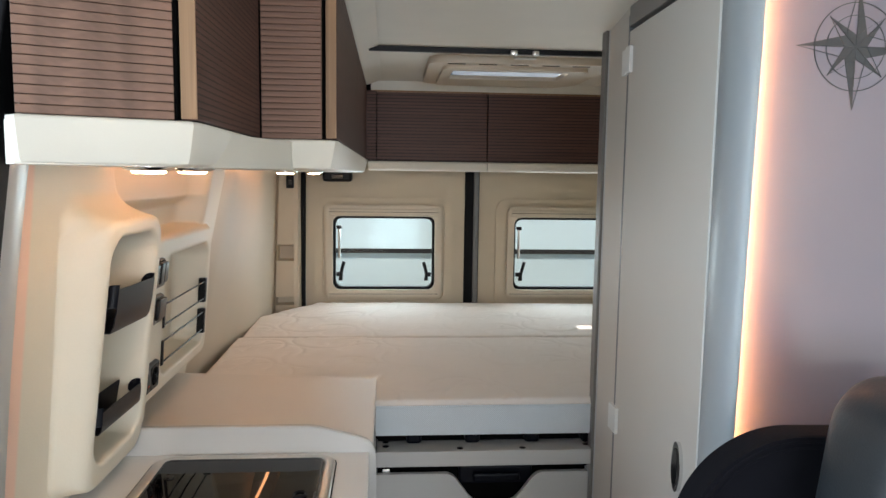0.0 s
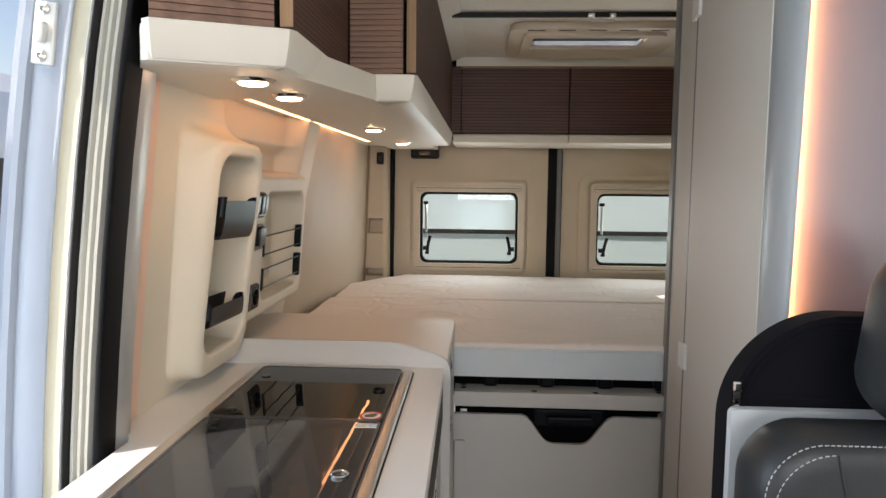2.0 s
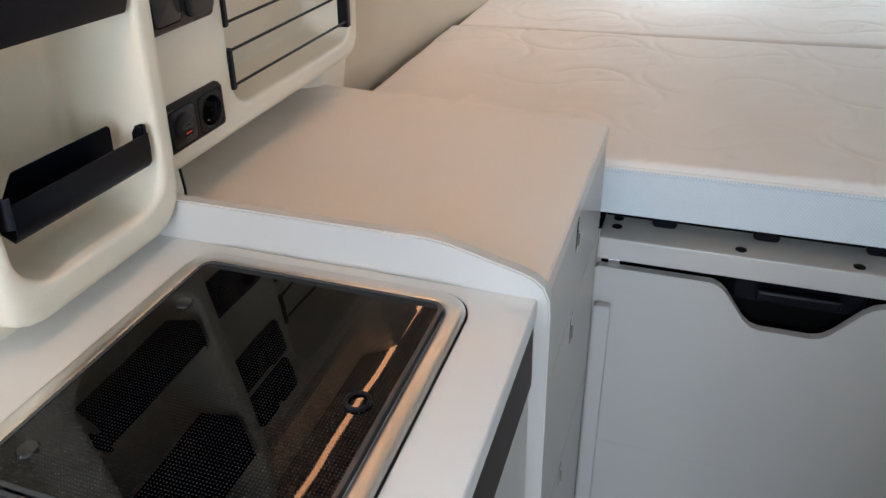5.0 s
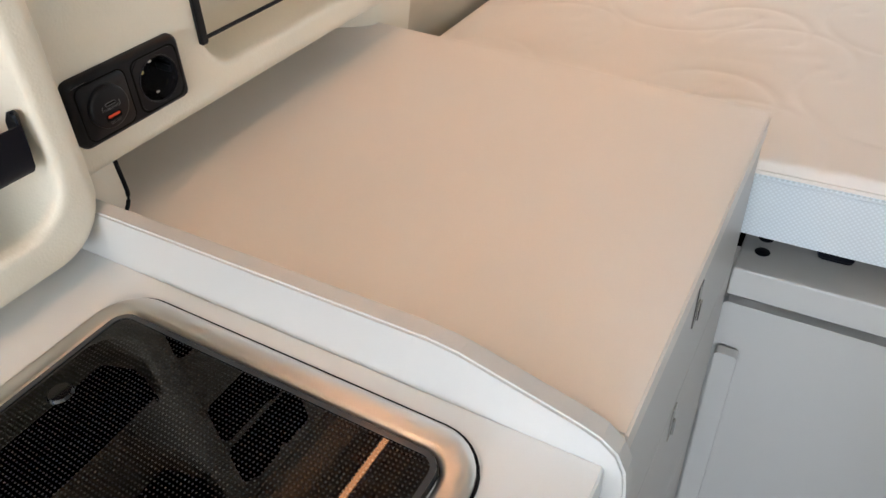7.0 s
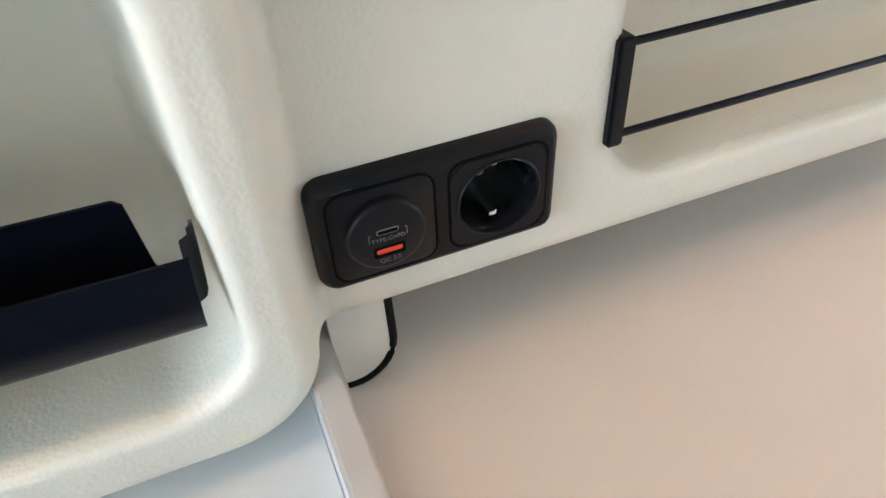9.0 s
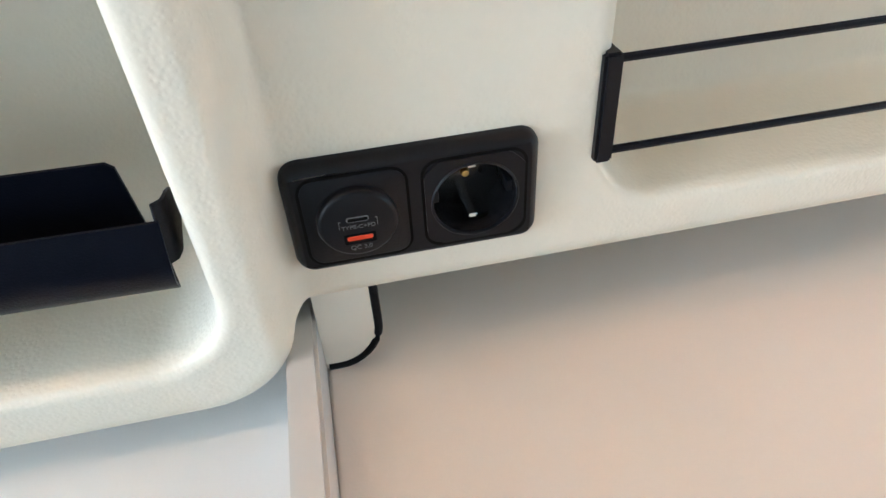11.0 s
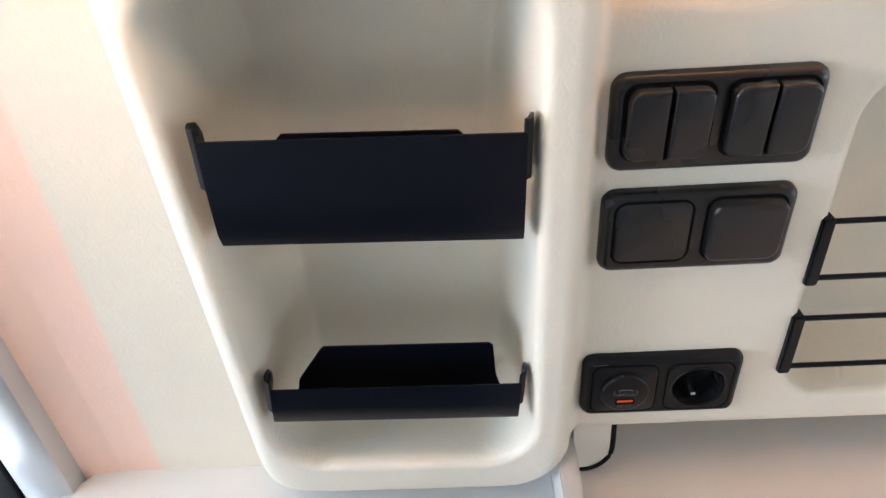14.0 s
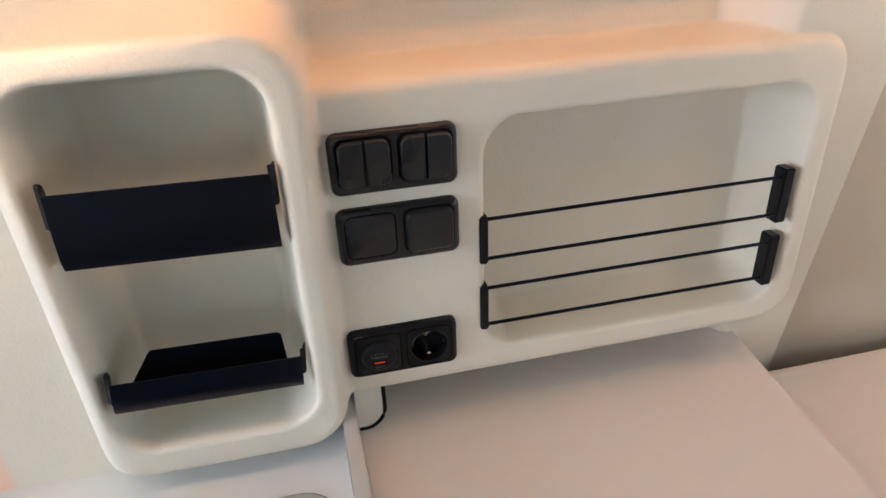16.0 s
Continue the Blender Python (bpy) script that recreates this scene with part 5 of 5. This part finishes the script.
back = part("backrest", cushion(0.254, 0.825, 0.690, 0.800, 0.23, 1.022, 0.075), LEATHER, seat, "black leather backrest", smooth=True, angle=180)
for off, sy, end in ((0.0115, 0.6975, 0.80), (0.0215, 0.6920, 0.345)):
    outline = rrect(0.254 + off, 0.825 - off, 0.28, 1.022 - off, 0.070, 14)
    run = side_first(outline, lambda p, end=end: p[1] > 0.72 and p[0] < end)
    stitches([(run[0][0], sy, 0.72)] + [(u, sy, v) for u, v in run] + [(end, sy, 1.022 - off)], back)
part("seam", tube([(0.345, 0.6905, 1.0), (0.352, 0.6885, 0.965), (0.362, 0.6865, 0.92), (0.368, 0.685, 0.80)], 0.0016), LEATHER, back, smooth=True)
head = part("headrest", cushion(0.400, 0.690, 0.672, 0.795, 1.018, 1.246, 0.062, 0.008, 0.32, 0.9), LEATHER, seat, "black leather headrest", smooth=True, angle=180)
outline = rrect(0.4075, 0.6825, 1.0255, 1.2385, 0.055, 12)
run = side_first(outline, lambda p: p[0] < 0.545)
stitches([(0.545 + (u - 0.545) * (1 - 0.9 * max(0, v - 1.088)), 0.6755, v) for u, v in run], head)
for x in (0.475, 0.615):
    post = part("headrest_post", tube([(x, 0.735, 0.99), (x, 0.735, 1.05)], 0.007), CHROME, seat, smooth=True)
    part("collar", lathe([(0.0, 0.008), (0.016, 0.008), (0.020, 0.004), (0.020, -0.006), (0.0, -0.006)], (x, 0.735, 1.0215), n=24), BLACK, post, smooth=True)
part("seat_cushion", cushion(0.286, 0.823, 0.272, 0.822, 0.096, 0.276, 0.05), LEATHER, seat, smooth=True, angle=180)
part("seat_base", box(0.323, 0.793, 0.342, 0.83, FL, 0.136, bevel=0.01), BLACK, seat)


# ---- fittings on the moulded panel ----
def on_panel(y, z, s=1.042):
    """The pose of a fitting on the panel's leaning face: u along it, v up, w out of it."""
    u, v = Vector((0, 1, 0)), Vector((0.0825, 0, 1)).normalized()
    w = u.cross(v).normalized()
    v = w.cross(u)
    m = Matrix((u, v, w)).transposed().to_4x4()
    m = m @ Matrix.Scale(s, 4)
    m.translation = (-0.6185 + 0.0825 * (z - 1.2), y, z)
    return m


def dome(bm_m, u0, u1, v0, v1, r, levels):
    """A soft-edged plate: levels of (inset, height)."""
    bm = bmesh.new()
    rows = [[bm.verts.new((u, v, h)) for u, v in rrect(u0 + i, u1 - i, v0 + i, v1 - i, max(0.0008, r - i), 6)] for i, h in levels]
    for a, b in zip(rows, rows[1:]):
        for k in range(len(a)):
            j = (k + 1) % len(a)
            bm.faces.new((a[k], a[j], b[j], b[k]))
    bm.faces.new(rows[-1])
    bmesh.ops.transform(bm, matrix=bm_m, verts=bm.verts)
    return bm


def plate(name, y, z, label, category, well=None, s=1.042):
    m = on_panel(y, z, s)
    t = thing(name, m.translation, label, category)
    if well:
        bm = bmesh.new()
        rows = [[bm.verts.new((u, v, h)) for u, v in rrect(-0.0597 + i, 0.0597 - i, -0.0307 + i, 0.0307 - i, max(0.0008, 0.009 - i), 6)] for i, h in ((0.0, -0.002), (0.0, 0.003), (0.001, 0.0055), (0.0028, 0.0078), (0.0045, 0.0085))]
        for a, b in zip(rows, rows[1:]):
            for k in range(len(a)):
                bm.faces.new((a[k], a[(k + 1) % len(a)], b[(k + 1) % len(b)], b[k]))
        cx, r = well
        out, inn = [], []
        for k in range(64):
            a = 2 * math.pi * k / 64
            c, s = math.cos(a), math.sin(a)
            f = min((0.0553 - cx) / c if c > 1e-6 else 9, (-0.0553 - cx) / c if c < -1e-6 else 9, 0.0263 / abs(s) if abs(s) > 1e-6 else 9)
            out.append(bm.verts.new((cx + f * c, f * s, 0.00845)))
            inn.append(bm.verts.new((cx + r * c, r * s, 0.00845)))
        for k in range(64):
            bm.faces.new((out[k], out[(k + 1) % 64], inn[(k + 1) % 64], inn[k]))
        bmesh.ops.transform(bm, matrix=m, verts=bm.verts)
        part("cover_frame", bm, BLACK, t, smooth=True)
        return t, m
    part("cover_frame", dome(m, -0.0590, 0.0590, -0.0300, 0.0300, 0.009, ((0.0, -0.002), (0.0, 0.0035), (0.0012, 0.0060), (0.0035, 0.0080), (0.0055, 0.0085))), SWITCH, t, smooth=True)
    return t, m


def rocker(t, m, u0, u1, v0, v1, h=0.0168, ends=3):
    """A rocker, thicker at its top; ends: 1 the low side rounded, 2 the high side, 3 both."""
    def loop(i, dh):
        r, pts = 0.0072 - i * 0.6, []
        for cu, cv, a0, bit in ((u1 - i, v0 + i, -90, 2), (u1 - i, v1 - i, 0, 2), (u0 + i, v1 - i, 90, 1), (u0 + i, v0 + i, 180, 1)):
            q = r if ends & bit else 0.0008
            ou, ov = cu - q * (1 if cu > (u0 + u1) / 2 else -1), cv - q * (1 if cv > (v0 + v1) / 2 else -1)
            for k in range(6):
                a = radians(a0 + 18 * k)
                u, v = ou + q * math.cos(a), ov + q * math.sin(a)
                pts.append((u, v, dh if dh < 0.0086 else dh - 0.0022 * (v1 - v) / (v1 - v0)))
        return pts
    bm = bmesh.new()
    rows = [[bm.verts.new(m @ Vector(p)) for p in loop(i, dh)] for i, dh in ((0, 0.0080), (0.0003, h - 0.0022), (0.0008, h - 0.0010), (0.0016, h - 0.0003), (0.0026, h))]
    for a, b in zip(rows, rows[1:]):
        for k in range(len(a)):
            bm.faces.new((a[k], a[(k + 1) % len(a)], b[(k + 1) % len(b)], b[k]))
    bm.faces.new(rows[-1])
    return part("rocker", bm, SWITCH, t, smooth=True, angle=50)


def insert_line(t, m, u0, u1, v0, v1):
    """The narrow dark joint round an insert."""
    return part("joint", ring(rrect(u0 - 0.0017, u1 + 0.0017, v0 - 0.0017, v1 + 0.0017, 0.0085), rrect(u0, u1, v0, v1, 0.0072), lambda u, v, w: m @ Vector((u, v, 0.0083 + w)), 0.0005), DARK_GAP, t)


sw, m = plate("double_light_switch", 1.4935, 1.259, "black light switch with two pairs of rockers", "light switch")
for c in (-0.0275, 0.0285):
    insert_line(sw, m, c - 0.0238, c + 0.0238, -0.0196, 0.0246)
    rocker(sw, m, c - 0.0238, c - 0.0005, -0.0196, 0.0246, ends=1)
    rocker(sw, m, c + 0.0005, c + 0.0238, -0.0196, 0.0246, ends=2)
sw, m = plate("light_switch", 1.4935, 1.1815, "black light switch with one rocker and blank", "light switch")
insert_line(sw, m, -0.0505, -0.0045, -0.0200, 0.0234)
part("blank_cover", dome(m, -0.0503, -0.0047, -0.0198, 0.0232, 0.006, ((0, 0.0084), (0.0, 0.0090), (0.0008, 0.0094))), SWITCH, sw, smooth=True)
insert_line(sw, m, 0.0055, 0.0515, -0.0195, 0.0242)
rocker(sw, m, 0.0055, 0.0515, -0.0195, 0.0242)

so, m = plate("power_socket", 1.4885, 1.0364, "black double outlet with USB ports and a power socket", "power socket", (0.028, 0.0214), 1.012)
UP = m.to_3x3() @ Vector((0, 0, 1))
CU, BU, BV = 0.028, -0.0280, 0.0002
square = lambda cu, h, k: [(cu + h * math.copysign(min(1, abs(math.cos(a)) * k), math.cos(a)), h * math.copysign(min(1, abs(math.sin(a)) * k), math.sin(a))) for a in np.linspace(0, 2 * math.pi, 64, endpoint=False)]
for cu in (-0.028, CU):
    part("insert_rim", ring(rrect(cu - 0.0252, cu + 0.0252, -0.0252, 0.0252, 0.0085), rrect(cu - 0.0238, cu + 0.0238, -0.0238, 0.0238, 0.007), lambda u, v, w: m @ Vector((u, v, 0.0083 + w)), 0.0005), DARK_GAP, so)
part("usb_insert", dome(m, -0.028 - 0.0238, -0.028 + 0.0238, -0.0238, 0.0238, 0.007, ((0, 0.0083), (0.0, 0.0090), (0.0006, 0.0094))), BLACK, so, smooth=True)
usb = part("usb_boss", lathe([(0.0, 0.0), (0.0190, 0.0), (0.0189, 0.0030), (0.0182, 0.0046), (0.0166, 0.0054), (0.0, 0.0055)], m @ Vector((BU, BV, 0.009)), UP, 44), BLACK, so, smooth=True, angle=60)
top = 0.0146
part("usb_c_port", dome(m @ Matrix.Translation((BU, 0.0040, top)), -0.0052, 0.0052, -0.0015, 0.0015, 0.0014, ((0, 0), (0.0002, 0.0003))), GREY_PRINT, usb)
part("usb_c_slot", dome(m @ Matrix.Translation((BU, 0.0040, top + 0.0002)), -0.0047, 0.0047, -0.0010, 0.0010, 0.0009, ((0, 0), (0.0002, 0.0003))), DARK_GAP, usb)
part("usb_a_port", dome(m @ Matrix.Translation((BU, -0.0073, top)), -0.0074, 0.0074, -0.0029, 0.0029, 0.0005, ((0, 0), (0.0002, 0.0003))), DARK_GAP, usb)
part("usb_a_tongue", dome(m @ Matrix.Translation((BU, -0.0069, top + 0.0003)), -0.0060, 0.0060, -0.0009, 0.0015, 0.0004, ((0, 0), (0.0002, 0.0004))), ORANGE, usb, "orange port tongue")
part("writing", text_mesh("TYPE-C+PD", 0.0031, m @ Matrix.Translation((BU, -0.0002, top + 0.0002)), 0.0001), GREY_PRINT, usb)
part("writing", text_mesh("QC 3.0", 0.0034, m @ Matrix.Translation((BU, -0.0124, top + 0.0002)), 0.0001), GREY_PRINT, usb)
for s in (-1, 1):
    part("bracket_print", prism([(BU + s * u, v - 0.0007) for u, v in ((0.0086, 0.0002), (0.0089, 0.0002), (0.0089, 0.0046), (0.0078, 0.0046), (0.0078, 0.0043), (0.0086, 0.0043))], lambda u, v, w: m @ Vector((u, v, top + w)), 0.0003), GREY_PRINT, usb)
part("socket_insert", ring(square(CU, 0.0238, 1.22), [(CU + 0.0212 * math.cos(a), 0.0212 * math.sin(a)) for a in np.linspace(0, 2 * math.pi, 64, endpoint=False)], lambda u, v, w: m @ Vector((u, v, 0.0083 + w)), 0.0010), BLACK, so)
part("socket_ring", lathe([(0.0214, 0.0), (0.0214, 0.0014), (0.0209, 0.0019), (0.0203, 0.0016), (0.0202, 0.0)], m @ Vector((CU, 0, 0.0084)), UP, 48, False), BLACK, so, smooth=True)
cup = part("socket_cup", lathe([(0.0205, 0.0092), (0.0200, 0.0080), (0.0196, -0.0135), (0.0, -0.0140)], m @ Vector((CU, 0, 0.0)), UP, 48, False), GLOSS_BLACK, so, smooth=True)
for s in (-1, 1):
    part("earth_clip", box(-0.0022, 0.0022, -0.0014, 0.0014, 0, 0.0170, bevel=0.0008, m=m @ Matrix.Translation((CU, s * 0.0172, -0.0135)) @ Matrix.Rotation(radians(s * 9), 4, "X")), CHROME, cup, "steel earth clip")
    part("guide_rib", box(-0.0016, 0.0016, -0.0030, 0.0030, 0, 0.0170, bevel=0.0006, m=m @ Matrix.Translation((CU + s * 0.0180, 0.0, -0.0135))), BLACK, cup)
    part("pin_hole", lathe([(0.0, 0.0003), (0.0026, 0.0003), (0.0026, 0.0), (0, 0)], m @ Vector((CU + s * 0.0095, 0.0, -0.0139)), UP, 16), DARK_GAP, cup)
part("screw", lathe([(0.0, 0.0022), (0.0018, 0.0020), (0.0024, 0.0), (0, 0)], m @ Vector((CU, 0.0, -0.0138)), UP, 14), material("brass", (0.55, 0.44, 0.18), 0.3, metal=1.0, bump=0), cup)


# ---- trays in the niche ----
def sheet(pts, t):
    """A bent sheet: rows of points, given thickness."""
    bm = bmesh.new()
    g = [[bm.verts.new(p) for p in row] for row in pts]
    for a, b in zip(g, g[1:]):
        for k in range(len(a) - 1):
            bm.faces.new((a[k], a[k + 1], b[k + 1], b[k]))
    bmesh.ops.recalc_face_normals(bm, faces=bm.faces)
    bmesh.ops.solidify(bm, geom=list(bm.faces), thickness=t)
    return bm


def tray(tl, tr, bl, br, ear, label, deep, back_h, back_in, taper, taper_far):
    tl, tr, bl, br = map(Vector, (tl, tr, bl, br))
    base = (bl + br) / 2
    t = thing("niche_tray", base, label, "storage tray", "black trays in the niche")
    fr = []
    for f, out in ((0.0, 0.0), (0.12, 0.0), (0.5, 0.001), (0.86, 0.0), (1.0, -0.004)):
        a, b = tl.lerp(bl, f), tr.lerp(br, f)
        fr.append([a.lerp(b, s) + Vector((out, 0, 0)) for s in np.linspace(0, 1, 5)])
    part("front_plate", sheet(fr, 0.0015), BLACK_METAL, t, smooth=True)
    back = Vector((-deep, 0, 0))
    inn_l, inn_r = bl.lerp(br, back_in), br.lerp(bl, back_in)
    part("bottom_plate", sheet([[bl + Vector((-0.004, 0, 0)), br + Vector((-0.004, 0, 0))], [inn_l + back, inn_r + back]], 0.0015), BLACK_METAL, t)
    up = Vector((0.2 * back_h, 0, back_h))
    across = inn_r - inn_l
    part("back_plate", sheet([[inn_l + back, inn_r + back], [inn_l + across * 0.02 + back + up * 0.25, inn_r - across * 0.02 + back + up * 0.25], [inn_l + across * taper + back + up * 0.94, inn_r - across * taper_far + back + up * 0.94], [inn_l + across * (taper + 0.02) + back + up, inn_r - across * (taper_far + 0.02) + back + up]], 0.0015), BLACK_METAL, t)
    for s, p, q in ((-1, tl, bl), (1, tr, br)):
        d = (q - p).normalized()
        pts = []
        for f, r in ((-0.008, 0.010), (-0.005, 0.018), (0.004, 0.024), (ear, 0.024), (ear + 0.010, 0.012)):
            o = p + d * f
            pts.append([o + Vector((0.0005, -s * 0.001, 0)), o + Vector((-0.003, s * 0.003, 0)), o + Vector((-0.008, s * 0.004, 0)), o + Vector((-r, s * 0.004, 0))])
        e = part("side_tab", sheet(pts, 0.0015), BLACK_METAL, t, smooth=True)
        part("rivet", lathe([(0.0, 0.002), (0.003, 0.0016), (0.004, 0.0), (0, 0)], p + d * -0.002 + Vector((-0.012, s * 0.003, 0)), (0, -s, 0), 12), BLACK, e, smooth=True)
    return t


tray((-0.573, 1.199, 1.277), (-0.574, 1.381, 1.272), (-0.584, 1.194, 1.203), (-0.587, 1.380, 1.196), 0.022, "tall black sheet metal tray in the niche", 0.055, 0.056, 0.06, 0.14, 0.14)
tray((-0.605, 1.193, 1.066), (-0.606, 1.380, 1.062), (-0.608, 1.189, 1.028), (-0.609, 1.377, 1.023), 0.014, "low black sheet metal tray in the niche", 0.040, 0.052, 0.06, 0.16, 0.03)


# ---- rails across the shelf ----
def rail(z0, z1, label):
    r = thing("shelf_rail", (-0.62, 1.78, z1), label, "shelf rail", "black rails across the shelf")
    xs = lambda y, z: -0.6262 + 0.07 * (z - 1.12)
    for z in (z0, z1):
        part("rod", tube([(xs(1.58, z), 1.582, z), (xs(1.98, z), 1.938, z)], 0.0021), BLACK_METAL, r, smooth=True)
    for y0, y1, g in ((1.5775, 1.5865, -0.0025), (1.930, 1.943, 0.003)):
        bm = bmesh.new()
        zs = ((z1 - 0.007 - g), (z0 + 0.007 + g))
        vs = []
        for z in zs:
            x = xs((y0 + y1) / 2, z)
            vs.append([bm.verts.new(p) for p in ((x - 0.015, y0, z), (x + 0.005, y0, z), (x + 0.005, y1, z), (x - 0.015, y1, z))])
        bm.faces.new(vs[0][::-1])
        bm.faces.new(vs[1])
        for k in range(4):
            bm.faces.new((vs[0][k], vs[0][(k + 1) % 4], vs[1][(k + 1) % 4], vs[1][k]))
        bmesh.ops.bevel(bm, geom=list(bm.edges), offset=0.0015, segments=2, affect="EDGES")
        part("end_block", bm, BLACK, r, smooth=True)
    return r


rail(1.178, 1.131, "upper pair of black rods across the shelf")
rail(1.0935, 1.0455, "lower pair of black rods across the shelf")
